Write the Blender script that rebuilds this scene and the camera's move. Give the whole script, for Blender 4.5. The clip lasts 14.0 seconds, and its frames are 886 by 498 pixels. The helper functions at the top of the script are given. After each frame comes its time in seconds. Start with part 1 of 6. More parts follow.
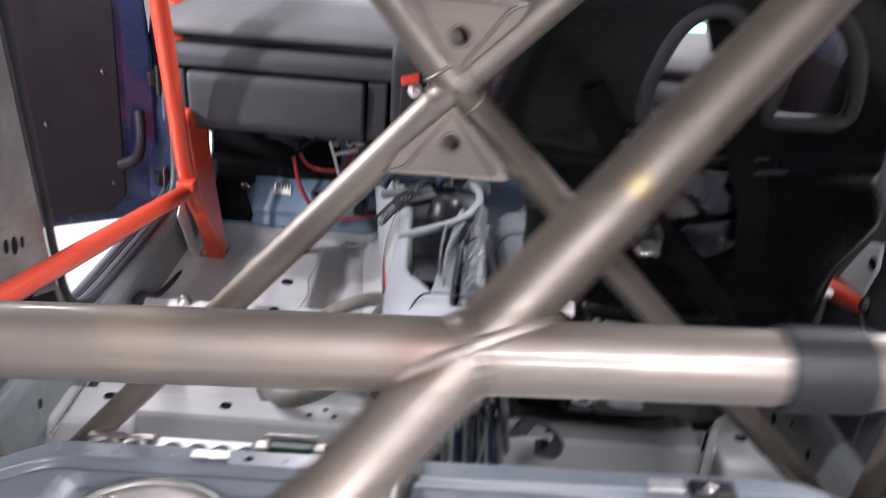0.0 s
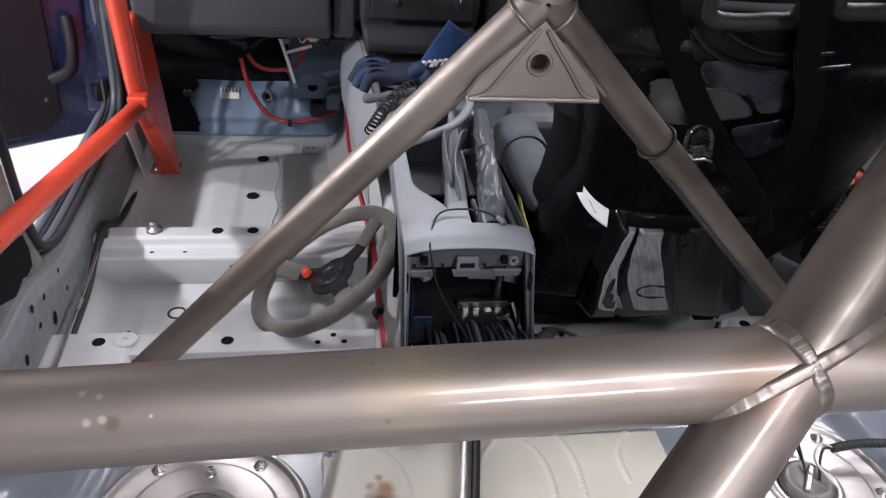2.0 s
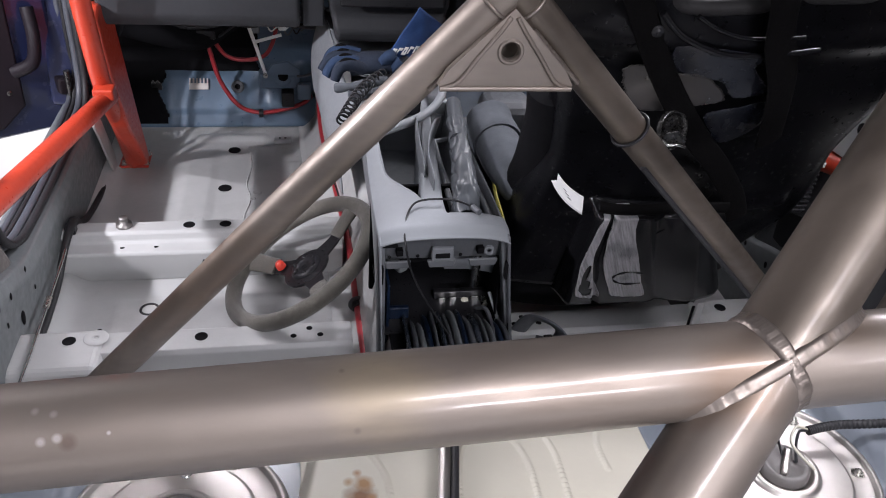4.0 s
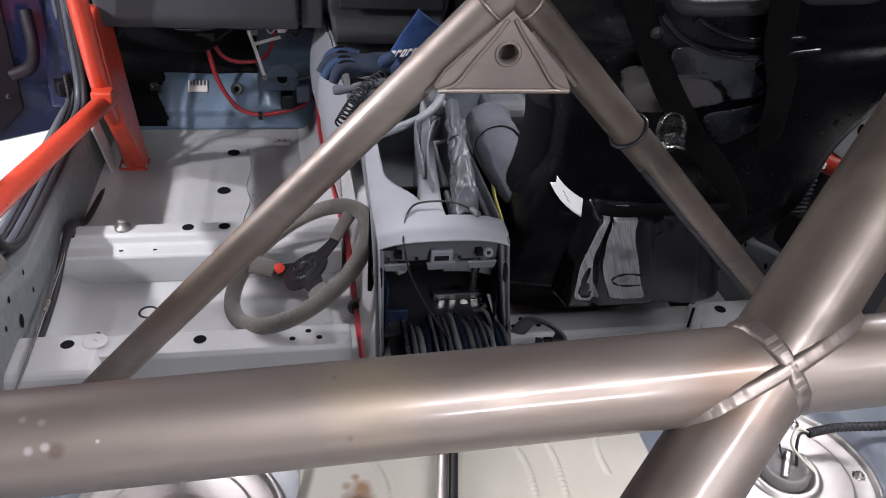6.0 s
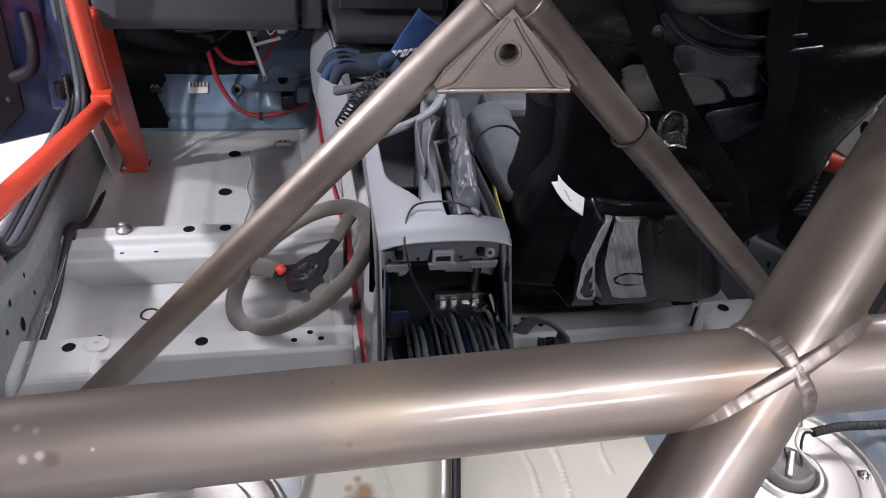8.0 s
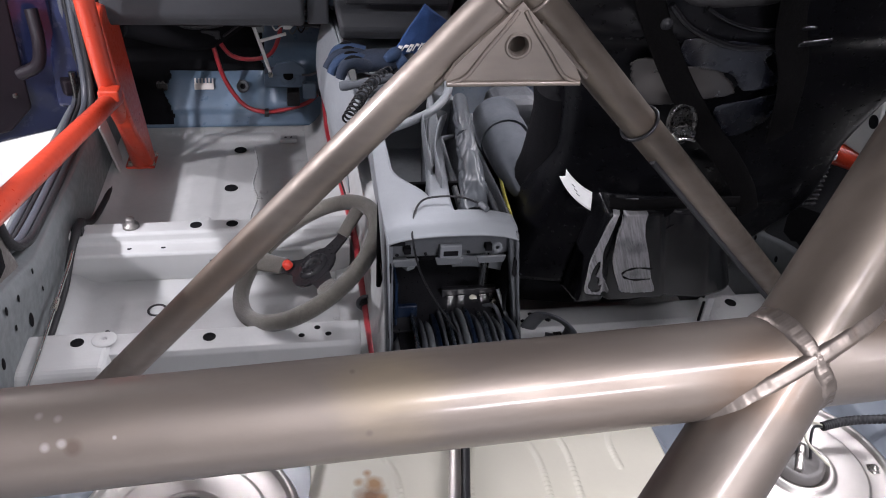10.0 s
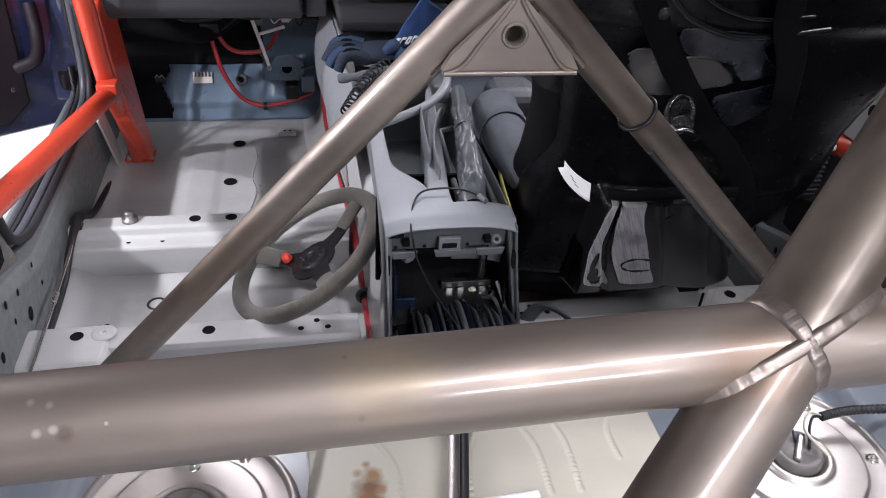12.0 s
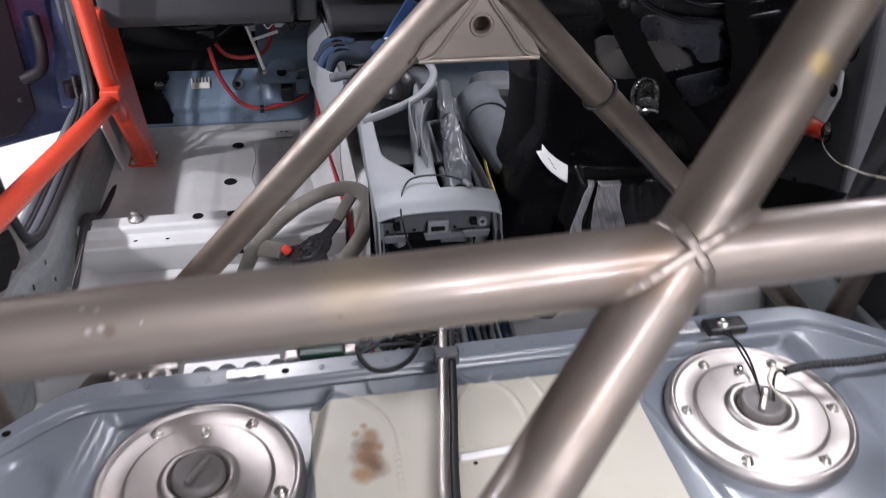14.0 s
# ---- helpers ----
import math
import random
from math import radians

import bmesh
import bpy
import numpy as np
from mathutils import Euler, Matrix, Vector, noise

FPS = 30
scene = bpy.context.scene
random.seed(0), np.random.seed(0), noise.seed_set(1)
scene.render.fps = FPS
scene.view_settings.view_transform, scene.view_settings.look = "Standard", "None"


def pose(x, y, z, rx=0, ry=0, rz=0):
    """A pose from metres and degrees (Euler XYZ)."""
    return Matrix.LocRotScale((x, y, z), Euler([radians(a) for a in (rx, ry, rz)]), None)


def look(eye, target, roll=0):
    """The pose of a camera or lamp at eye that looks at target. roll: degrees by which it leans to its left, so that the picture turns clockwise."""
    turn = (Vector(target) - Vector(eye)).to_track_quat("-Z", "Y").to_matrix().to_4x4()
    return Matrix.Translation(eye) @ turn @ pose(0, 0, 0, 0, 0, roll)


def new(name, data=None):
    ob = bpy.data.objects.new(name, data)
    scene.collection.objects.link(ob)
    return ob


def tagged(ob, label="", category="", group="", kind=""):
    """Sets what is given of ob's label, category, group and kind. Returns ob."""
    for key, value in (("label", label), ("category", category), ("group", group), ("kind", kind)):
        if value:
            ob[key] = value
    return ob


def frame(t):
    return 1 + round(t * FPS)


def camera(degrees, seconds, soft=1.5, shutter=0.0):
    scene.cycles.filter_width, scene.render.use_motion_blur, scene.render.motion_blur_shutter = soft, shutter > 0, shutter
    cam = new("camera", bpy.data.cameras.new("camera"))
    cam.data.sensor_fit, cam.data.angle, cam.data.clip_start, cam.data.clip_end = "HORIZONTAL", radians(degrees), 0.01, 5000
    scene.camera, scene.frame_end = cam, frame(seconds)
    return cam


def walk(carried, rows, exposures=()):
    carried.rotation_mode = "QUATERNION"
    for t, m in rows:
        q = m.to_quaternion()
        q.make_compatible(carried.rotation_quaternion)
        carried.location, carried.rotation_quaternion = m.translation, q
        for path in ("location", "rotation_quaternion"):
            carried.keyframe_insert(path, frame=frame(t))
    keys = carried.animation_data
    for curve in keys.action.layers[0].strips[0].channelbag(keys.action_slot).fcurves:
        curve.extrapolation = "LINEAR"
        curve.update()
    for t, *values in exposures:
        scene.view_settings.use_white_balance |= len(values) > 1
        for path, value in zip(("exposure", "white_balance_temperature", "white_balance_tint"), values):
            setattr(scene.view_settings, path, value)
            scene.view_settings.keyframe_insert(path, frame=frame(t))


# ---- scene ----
cam = camera(59.1, 14.0, soft=1.0, shutter=0.9)
PATH = [
    (0, (-0.0528, 0.0714, 1.0862), (0.0165, 1.8767, 0.2282), 5.23),
    (0.5, (-0.2053, 0.0904, 1.0918), (-0.0387, 1.8119, 0.0874), 3.29),
    (1, (-0.2409, 0.1323, 1.0852), (-0.0305, 1.8293, 0.0479), 4.22),
    (1.5, (-0.2300, 0.1683, 1.0894), (0.0399, 1.8322, 0.0131), 5.22),
    (2, (-0.2250, 0.1847, 1.0862), (0.0747, 1.8229, -0.0213), 5.11),
    (2.5, (-0.2218, 0.1913, 1.0834), (0.1159, 1.8099, -0.0418), 5.23),
    (3, (-0.2202, 0.1932, 1.0873), (0.1320, 1.8047, -0.0435), 5.29),
    (5.5, (-0.2195, 0.1998, 1.0814), (0.1382, 1.8108, -0.0486), 5.07),
    (6, (-0.2164, 0.1998, 1.0843), (0.1387, 1.8128, -0.0435), 4.97),
    (6.5, (-0.2193, 0.2012, 1.0840), (0.1344, 1.8147, -0.0437), 4.76),
    (7, (-0.2195, 0.2032, 1.0810), (0.1355, 1.8175, -0.0449), 4.86),
    (7.5, (-0.2183, 0.2025, 1.0799), (0.1339, 1.8161, -0.0480), 4.69),
    (8, (-0.2145, 0.2038, 1.0829), (0.1353, 1.8172, -0.0461), 4.50),
    (10.5, (-0.2211, 0.2031, 1.0795), (0.1178, 1.8127, -0.0583), 4.19),
    (11, (-0.2158, 0.2058, 1.0796), (0.1231, 1.8139, -0.0603), 4.16),
    (11.5, (-0.2192, 0.2033, 1.0790), (0.1166, 1.8073, -0.0676), 4.02),
    (12, (-0.2171, 0.2014, 1.0767), (0.1197, 1.8036, -0.0721), 3.97),
    (12.5, (-0.2204, 0.2013, 1.0795), (0.1178, 1.8038, -0.0684), 3.84),
    (13, (-0.2184, 0.2002, 1.0871), (0.1264, 1.8034, -0.0578), 3.67),
    (13.5, (-0.2130, 0.1815, 1.0904), (0.1390, 1.7878, -0.0480), 3.35),
    (14, (-0.2122, 0.1138, 1.0962), (0.1205, 1.7205, -0.0465), 1.97),
]
walk(cam, [(t, look(eye, target, roll)) for t, eye, target, roll in PATH],
     exposures=[(0, 0.22), (0.5, -0.08), (1, -0.20), (3, -0.20), (6, -0.15), (14, -0.12)])

# ---- world and lights ----
world = bpy.data.worlds.new("world")
scene.world = world
world.use_nodes = True
world.node_tree.nodes["Background"].inputs[0].default_value = (0.72, 0.82, 1.0, 1)
world.node_tree.nodes["Background"].inputs[1].default_value = 0.05


def area(name, eye, target, sx, sy, watts, colour=(1, 1, 1)):
    data = bpy.data.lights.new(name, "AREA")
    data.shape, data.size, data.size_y, data.energy, data.color = "RECTANGLE", sx, sy, watts, colour
    ob = new(name, data)
    ob.matrix_world = look(eye, target)
    return ob


LAMP_SIDE = (-1.48, 1.06, 1.12)
LAMP_DOOR = (-1.62, 1.50, 1.28)
LAMP_BACK = (1.1, -4.3, 2.55)
LAMP_ABOVE = (0.70, -1.3, 2.8)
LAMP_RIGHT = (2.12, 2.68, 2.5)
LAMP_WINDOW = (1.25, 0.75, 2.9)
STRIPS = [(-2.6, -2.6), (2.6, -2.2), (-2.2, 3.4), (-0.45, 3.6)]
LAMP_TINT = (0.985, 0.955, 1.045)
area("work_lamp", LAMP_SIDE, (-0.5, 1.8, 0.0), 0.045, 0.045, 29, LAMP_TINT)
area("work_lamp_door", LAMP_DOOR, (-0.4, 1.7, 0.0), 0.045, 0.045, 22, LAMP_TINT)
area("lamp_back", LAMP_BACK, (0.0, 0.6, 0.8), 1.3, 0.14, 175, LAMP_TINT)
area("lamp_above", LAMP_ABOVE, (0.1, 0.4, 0.6), 1.5, 0.2, 80, LAMP_TINT)
area("lamp_right", LAMP_RIGHT, (0.37, 0.8, 0.3), 0.9, 0.7, 150, LAMP_TINT)
area("lamp_window", LAMP_WINDOW, (0.45, 1.0, 0.2), 0.2, 1.2, 85, LAMP_TINT)
# unseen fill strips; the one at y 3.6 is added to brighten dash and console
for lx, ly in STRIPS:
    area("lamp_strip", (lx, ly, 2.85), (lx, ly + 0.001, 0), 0.2, 1.3, (105 if lx < 0 else 65) if ly < 0 else (70 if lx < -1 else 60), LAMP_TINT)


# ---- materials ----
def mk(name, base, rough=0.5, metal=0.0, var=0.12, scale=8.0, bump=0.0, bscale=120.0, coat=0.0, dirt=0.0,
       dirt_colour=(0.05, 0.045, 0.04), stretch=(1, 1, 1), spots=(), sheen=0.0, rvar=0.1, spec=0.5, coat_rough=0.08, turn=0.0):
    m = bpy.data.materials.new(name)
    m.use_nodes = True
    nt = m.node_tree
    b = nt.nodes["Principled BSDF"]
    co = nt.nodes.new("ShaderNodeTexCoord")
    mp = nt.nodes.new("ShaderNodeMapping")
    mp.inputs["Scale"].default_value = stretch
    tilt = nt.nodes.new("ShaderNodeMapping")
    tilt.inputs["Rotation"].default_value = (0, radians(turn), 0)
    nt.links.new(co.outputs["Object"], tilt.inputs["Vector"])
    nt.links.new(tilt.outputs[0], mp.inputs["Vector"])

    def noise_node(sc, detail=4.0):
        n = nt.nodes.new("ShaderNodeTexNoise")
        n.inputs["Scale"].default_value, n.inputs["Detail"].default_value = sc, detail
        nt.links.new(mp.outputs[0], n.inputs["Vector"])
        return n

    def ramp(src, lo, hi):
        r = nt.nodes.new("ShaderNodeMapRange")
        r.inputs["From Min"].default_value, r.inputs["From Max"].default_value = 0.3, 0.7
        r.inputs["To Min"].default_value, r.inputs["To Max"].default_value = lo, hi
        nt.links.new(src, r.inputs["Value"])
        return r.outputs[0]

    def mix(fac, a, c):
        x = nt.nodes.new("ShaderNodeMix")
        x.data_type = "RGBA"
        for val, sock in ((fac, x.inputs[0]), (a, x.inputs[6]), (c, x.inputs[7])):
            if isinstance(val, (tuple, list)):
                sock.default_value = (*val[:3], 1)
            elif isinstance(val, float):
                sock.default_value = val
            else:
                nt.links.new(val, sock)
        return x.outputs[2]

    n1, n2 = noise_node(scale), noise_node(scale * 9, 6.0)
    lo, hi = tuple(c * (1 - var) for c in base), tuple(min(1, c * (1 + var)) for c in base)
    col = mix(ramp(n1.outputs[0], 0.0, 1.0), lo, hi)
    col = mix(ramp(n2.outputs[0], 0.0, 0.45), col, tuple(c * (1 - 0.6 * var) for c in base))
    if dirt > 0:
        n3 = noise_node(scale * 2.3, 8.0)
        r = nt.nodes.new("ShaderNodeMapRange")
        r.inputs["From Min"].default_value, r.inputs["From Max"].default_value = 0.56, 0.78
        r.inputs["To Min"].default_value, r.inputs["To Max"].default_value = 0.0, dirt
        nt.links.new(n3.outputs[0], r.inputs["Value"])
        col = mix(r.outputs[0], col, dirt_colour)
    for centre, radius, colour, most in spots:
        d = nt.nodes.new("ShaderNodeVectorMath")
        d.operation = "DISTANCE"
        nt.links.new(co.outputs["Object"], d.inputs[0])
        d.inputs[1].default_value = centre
        w = nt.nodes.new("ShaderNodeMath")
        w.operation = "MULTIPLY_ADD"
        nt.links.new(n2.outputs[0], w.inputs[0])
        w.inputs[1].default_value = radius * 1.1
        nt.links.new(d.outputs["Value"], w.inputs[2])
        r = nt.nodes.new("ShaderNodeMapRange")
        r.inputs["From Min"].default_value, r.inputs["From Max"].default_value = radius * 0.9, radius * 1.7
        r.inputs["To Min"].default_value, r.inputs["To Max"].default_value = most, 0.0
        nt.links.new(w.outputs[0], r.inputs["Value"])
        col = mix(r.outputs[0], col, colour)
    nt.links.new(col, b.inputs["Base Color"])
    b.inputs["Metallic"].default_value = metal
    nt.links.new(ramp(n2.outputs[0], max(0.02, rough - rvar), min(1, rough + rvar)), b.inputs["Roughness"])
    b.inputs["Coat Weight"].default_value = coat
    b.inputs["Coat Roughness"].default_value = coat_rough
    b.inputs["Specular IOR Level"].default_value = spec
    b.inputs["Sheen Weight"].default_value = sheen
    if bump > 0:
        nb = noise_node(bscale, 5.0)
        bp = nt.nodes.new("ShaderNodeBump")
        bp.inputs["Strength"].default_value, bp.inputs["Distance"].default_value = bump, 0.002
        nt.links.new(nb.outputs[0], bp.inputs["Height"])
        nt.links.new(bp.outputs[0], b.inputs["Normal"])
    return m


STEEL = mk("bare_steel", (0.206, 0.176, 0.151), 0.50, 0.66, 0.16, 9, 0.03, 420, coat=0.33, coat_rough=0.13, stretch=(0.3, 1, 1), dirt=0.55,
           dirt_colour=(0.21, 0.165, 0.13), rvar=0.10,
           spots=(((-0.193, 0.415, 0.869), 0.024, (0.33, 0.265, 0.165), 0.42), 
                  ((-0.046, 0.405, 0.866), 0.024, (0.150, 0.098, 0.065), 0.65), ((0.012, 0.425, 0.885), 0.020, (0.16, 0.11, 0.075), 0.5),
                  ((-0.201, 0.4036, 0.8558), 0.0016, (0.12, 0.095, 0.08), 0.5), ((-0.206, 0.4222, 0.8702), 0.0014, (0.12, 0.095, 0.08), 0.5),
                  ((-0.3056, 0.4072, 0.8571), 0.0030, (0.13, 0.095, 0.075), 0.7), ((-0.3093, 0.4083, 0.8584), 0.0016, (0.50, 0.47, 0.45), 0.6),
                  ((-0.3150, 0.4078, 0.8576), 0.0017, (0.50, 0.47, 0.45), 0.55), ((-0.3176, 0.4171, 0.8641), 0.0016, (0.42, 0.39, 0.37), 0.45),
                  ((-0.3110, 0.4155, 0.8637), 0.0015, (0.42, 0.39, 0.37), 0.45), ((-0.2914, 0.4084, 0.8595), 0.0008, (0.50, 0.47, 0.45), 0.7),
                  # broad brown spot: shade painted on the lower left brace
                  ((-0.33, 0.95, 0.52), 0.11, (0.15, 0.105, 0.075), 0.5)))
# darker copy of the bare steel: shade put into the base colour
STEELSHADE = mk("shaded_bare_steel", (0.118, 0.098, 0.080), 0.46, 0.66, 0.22, 9, 0.03, 420, coat=0.16, coat_rough=0.16, stretch=(0.3, 1, 1), dirt=0.6, dirt_colour=(0.075, 0.058, 0.045), rvar=0.12,
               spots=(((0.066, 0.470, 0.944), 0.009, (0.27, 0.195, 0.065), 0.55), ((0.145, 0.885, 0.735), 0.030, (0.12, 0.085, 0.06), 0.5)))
WELD = mk("weld_bead", (0.200, 0.172, 0.150), 0.40, 0.72, 0.14, 60, 0.02, 380, dirt=0.5, dirt_colour=(0.20, 0.15, 0.11))
ORANGE = mk("orange_paint", (0.46, 0.045, 0.020), 0.36, 0.0, 0.06, 9, 0.08, 200, coat=0.25, dirt=0.05, dirt_colour=(0.35, 0.035, 0.015))
GREY = mk("grey_paint", (0.40, 0.405, 0.40), 0.42, 0.0, 0.07, 5, 0.10, 160, dirt=0.22, dirt_colour=(0.22, 0.21, 0.20))
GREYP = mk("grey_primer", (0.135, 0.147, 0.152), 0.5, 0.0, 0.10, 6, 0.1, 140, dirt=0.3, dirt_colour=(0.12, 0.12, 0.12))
BLUEGREY = mk("blue_grey_paint", (0.165, 0.185, 0.215), 0.30, 0.0, 0.03, 5, 0.0, 120, coat=0.2, coat_rough=0.15, rvar=0.015, dirt=0.0, dirt_colour=(0.10, 0.115, 0.145))
FOOTBLUE = mk("footwell_paint", (0.108, 0.160, 0.225), 0.36, 0.0, 0.15, 6, 0.1, 140, dirt=0.3, dirt_colour=(0.03, 0.04, 0.05))
NAVY = mk("navy_paint", (0.012, 0.016, 0.045), 0.22, 0.0, 0.2, 5, 0.0, coat=0.5, spec=0.3)
DOORCARD = mk("door_card", (0.010, 0.0075, 0.0105), 0.5, 0.0, 0.12, 4, 0.15, 300, spec=0.18)
CREAM = mk("cream_sheet", (0.46, 0.44, 0.37), 0.38, 0.0, 0.05, 5, 0.08, 100, dirt=0.12, dirt_colour=(0.30, 0.26, 0.18),
           spots=(((-0.164, 0.772, 0.336), 0.019, (0.13, 0.055, 0.016), 0.95), ((-0.158, 0.790, 0.336), 0.012, (0.24, 0.12, 0.035), 0.9), ((-0.175, 0.793, 0.336), 0.007, (0.26, 0.14, 0.045), 0.85),
                  ((-0.167, 0.755, 0.336), 0.022, (0.19, 0.085, 0.025), 0.92), ((-0.157, 0.740, 0.336), 0.018, (0.12, 0.05, 0.015), 0.92), ((-0.174, 0.730, 0.336), 0.015, (0.27, 0.13, 0.04), 0.85),
                  ((-0.150, 0.768, 0.336), 0.007, (0.25, 0.12, 0.04), 0.8), ((-0.164, 0.806, 0.336), 0.006, (0.25, 0.12, 0.04), 0.85), ((-0.222, 0.835, 0.336), 0.006, (0.18, 0.10, 0.04), 0.7)))
ALU = mk("aluminium", (0.47, 0.445, 0.42), 0.44, 1.0, 0.05, 7, 0.02, 160, rvar=0.05)
CHROME = mk("chrome", (0.75, 0.74, 0.72), 0.18, 1.0, 0.05, 20, rvar=0.03)
PILLARGREY = mk("dirty_pillar_grey", (0.115, 0.105, 0.097), 0.45, 0.0, 0.35, 9, 0.25, 140, dirt=0.9, dirt_colour=(0.05, 0.045, 0.045), spec=0.35)
# lighter copy of the dash plastic: light from above put into the colour
DASHLIT = mk("lit_dash_plastic", (0.085, 0.087, 0.09), 0.6, 0.0, 0.12, 10, 0.3, 600, rvar=0.05)
GREENBOX = mk("dark_green_case", (0.008, 0.035, 0.025), 0.4, 0.0, 0.15, 20)
# darker copy of the console grey: the recess shade is in the colour
RECESS = mk("shaded_console_plastic", (0.15, 0.16, 0.172), 0.5, 0.0, 0.06, 10, 0.25, 700)
DULLMETAL = mk("dull_plated_metal", (0.09, 0.088, 0.085), 0.3, 1.0, 0.2, 40)
DULLSTEEL = mk("dull_steel", (0.22, 0.21, 0.20), 0.42, 0.8, 0.2, 40)
LINER = mk("blue_liner", (0.005, 0.012, 0.030), 0.35, 0.0, 0.3, 14)
HEADER = mk("console_frame_plastic", (0.098, 0.104, 0.112), 0.42, 0.0, 0.08, 10, 0.25, 700)
DUCT = mk("pleated_duct", (0.028, 0.034, 0.044), 0.25, 0.0, 0.3, 12, 0.1, 200, stretch=(1, 1, 0.3), dirt=0.7, dirt_colour=(0.01, 0.012, 0.016))
CAPGREY = mk("dull_cap_plastic", (0.105, 0.097, 0.092), 0.45, 0.0, 0.12, 30)
ZINC = mk("zinc", (0.55, 0.53, 0.48), 0.3, 1.0, 0.2, 60, 0.2, 300)
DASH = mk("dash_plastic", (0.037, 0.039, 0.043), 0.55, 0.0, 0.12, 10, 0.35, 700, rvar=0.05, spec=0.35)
BLACKP = mk("black_plastic", (0.014, 0.014, 0.016), 0.35, 0.0, 0.15, 20, 0.15, 500, spec=0.3)
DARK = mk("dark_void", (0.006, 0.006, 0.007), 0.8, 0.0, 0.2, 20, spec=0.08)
RUBBER = mk("black_rubber", (0.018, 0.018, 0.020), 0.5, 0.0, 0.2, 30, 0.2, 300, spec=0.3)
SHELL = mk("satin_black_shell", (0.0028, 0.0028, 0.0036), 0.30, 0.0, 0.15, 12, 0.03, 30, rvar=0.04, spec=0.12)
SHELLGLOSS = mk("polished_black_shell", (0.0055, 0.0055, 0.0065), 0.16, 0.0, 0.15, 12, 0.10, 60, rvar=0.06, spec=0.35, coat=0.12, coat_rough=0.25)
# streaky grey that stands in for a reflection in the gloss lower back
REFLECTION = mk("painted_reflection", (0.24, 0.235, 0.245), 0.34, 0.0, 0.5, 24, 0.25, 200, turn=24, stretch=(12, 1, 0.5), dirt=0.45, dirt_colour=(0.05, 0.05, 0.056), rvar=0.15,
           spots=(((-0.052, -0.235, 0.325), 0.022, (0.050, 0.050, 0.058), 0.75), ((-0.077, -0.240, 0.340), 0.016, (0.060, 0.060, 0.068), 0.6), ((-0.034, -0.216, 0.260), 0.014, (0.065, 0.065, 0.072), 0.6),
                  ((-0.082, -0.262, 0.405), 0.014, (0.20, 0.195, 0.20), 0.6), ((-0.017, -0.200, 0.220), 0.016, (0.21, 0.205, 0.21), 0.6), ((-0.114, -0.245, 0.370), 0.016, (0.20, 0.195, 0.20), 0.5)))
# pale colour for highlights painted along the reflection's edges
EDGEGLINT = mk("painted_edge_glint", (0.30, 0.29, 0.29), 0.4, 0.0, 0.3, 60)
# gloss skins whose lighter colours stand in for reflections in the black shell
REFLNAVY = mk("navy_reflection", (0.006, 0.007, 0.011), 0.22, 0.0, 0.2, 8, 0.02, 60, coat=0.2, coat_rough=0.1)
REFLGREY = mk("grey_reflection", (0.022, 0.020, 0.019), 0.35, 0.0, 0.15, 8, 0.02, 60, coat=0.3, coat_rough=0.15)
WEB = mk("black_webbing", (0.003, 0.0028, 0.003), 0.8, 0.0, 0.15, 30, 0.5, 800, spec=0.05)
FABRIC = mk("black_fabric", (0.005, 0.005, 0.006), 0.85, 0.0, 0.2, 40, 0.5, 900, spec=0.08)
GREYFAB = mk("grey_fabric", (0.096, 0.105, 0.118), 0.9, 0.0, 0.15, 40, 0.6, 900, spec=0.2)
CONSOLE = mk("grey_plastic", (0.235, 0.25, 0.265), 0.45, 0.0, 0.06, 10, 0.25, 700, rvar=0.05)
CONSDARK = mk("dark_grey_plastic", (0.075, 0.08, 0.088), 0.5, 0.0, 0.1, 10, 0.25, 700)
LEATHER = mk("grey_leather", (0.060, 0.067, 0.075), 0.40, 0.0, 0.10, 14, 0.12, 90, rvar=0.03)
SUEDE = mk("grey_suede", (0.095, 0.088, 0.074), 0.92, 0.0, 0.22, 22, 0.5, 700, sheen=0.3, dirt=0.5, dirt_colour=(0.17, 0.158, 0.132))
SEALRUB = mk("grey_seal_rubber", (0.055, 0.06, 0.072), 0.42, 0.0, 0.12, 20, 0.1, 200)
SLOTRIM = mk("dull_slot_rubber", (0.022, 0.021, 0.022), 0.6, 0.0, 0.15, 20, 0.1, 200, spec=0.2)
REDCABLE = mk("red_cable", (0.34, 0.026, 0.034), 0.38, 0.0, 0.1, 20)
REDPLASTIC = mk("red_plastic", (0.65, 0.05, 0.03), 0.3, 0.0, 0.08, 20)
WHITE = mk("white_label", (0.78, 0.78, 0.77), 0.5, 0.0, 0.04, 30)
BLUECLOTH = mk("blue_cloth", (0.012, 0.045, 0.145), 0.85, 0.0, 0.18, 40, 0.6, 600)
NAVYCLOTH = mk("navy_cloth", (0.010, 0.018, 0.036), 0.85, 0.0, 0.2, 40, 0.6, 600)
BLUEDARK = mk("dark_blue_cloth", (0.014, 0.034, 0.080), 0.85, 0.0, 0.2, 40, 0.6, 600)
YELLOW = mk("yellow_plastic", (0.55, 0.50, 0.10), 0.5, 0.0, 0.1, 20)
BLUESIGN = mk("blue_sticker", (0.02, 0.10, 0.42), 0.4, 0.0, 0.05, 20)
CONCRETE = mk("workshop_floor_paint", (0.78, 0.77, 0.75), 0.45, 0.0, 0.05, 1.5, 0.05, 40)
WALLPAINT = mk("workshop_wall_paint", (0.32, 0.32, 0.32), 0.8, 0.0, 0.06, 1.2, 0.1, 60)
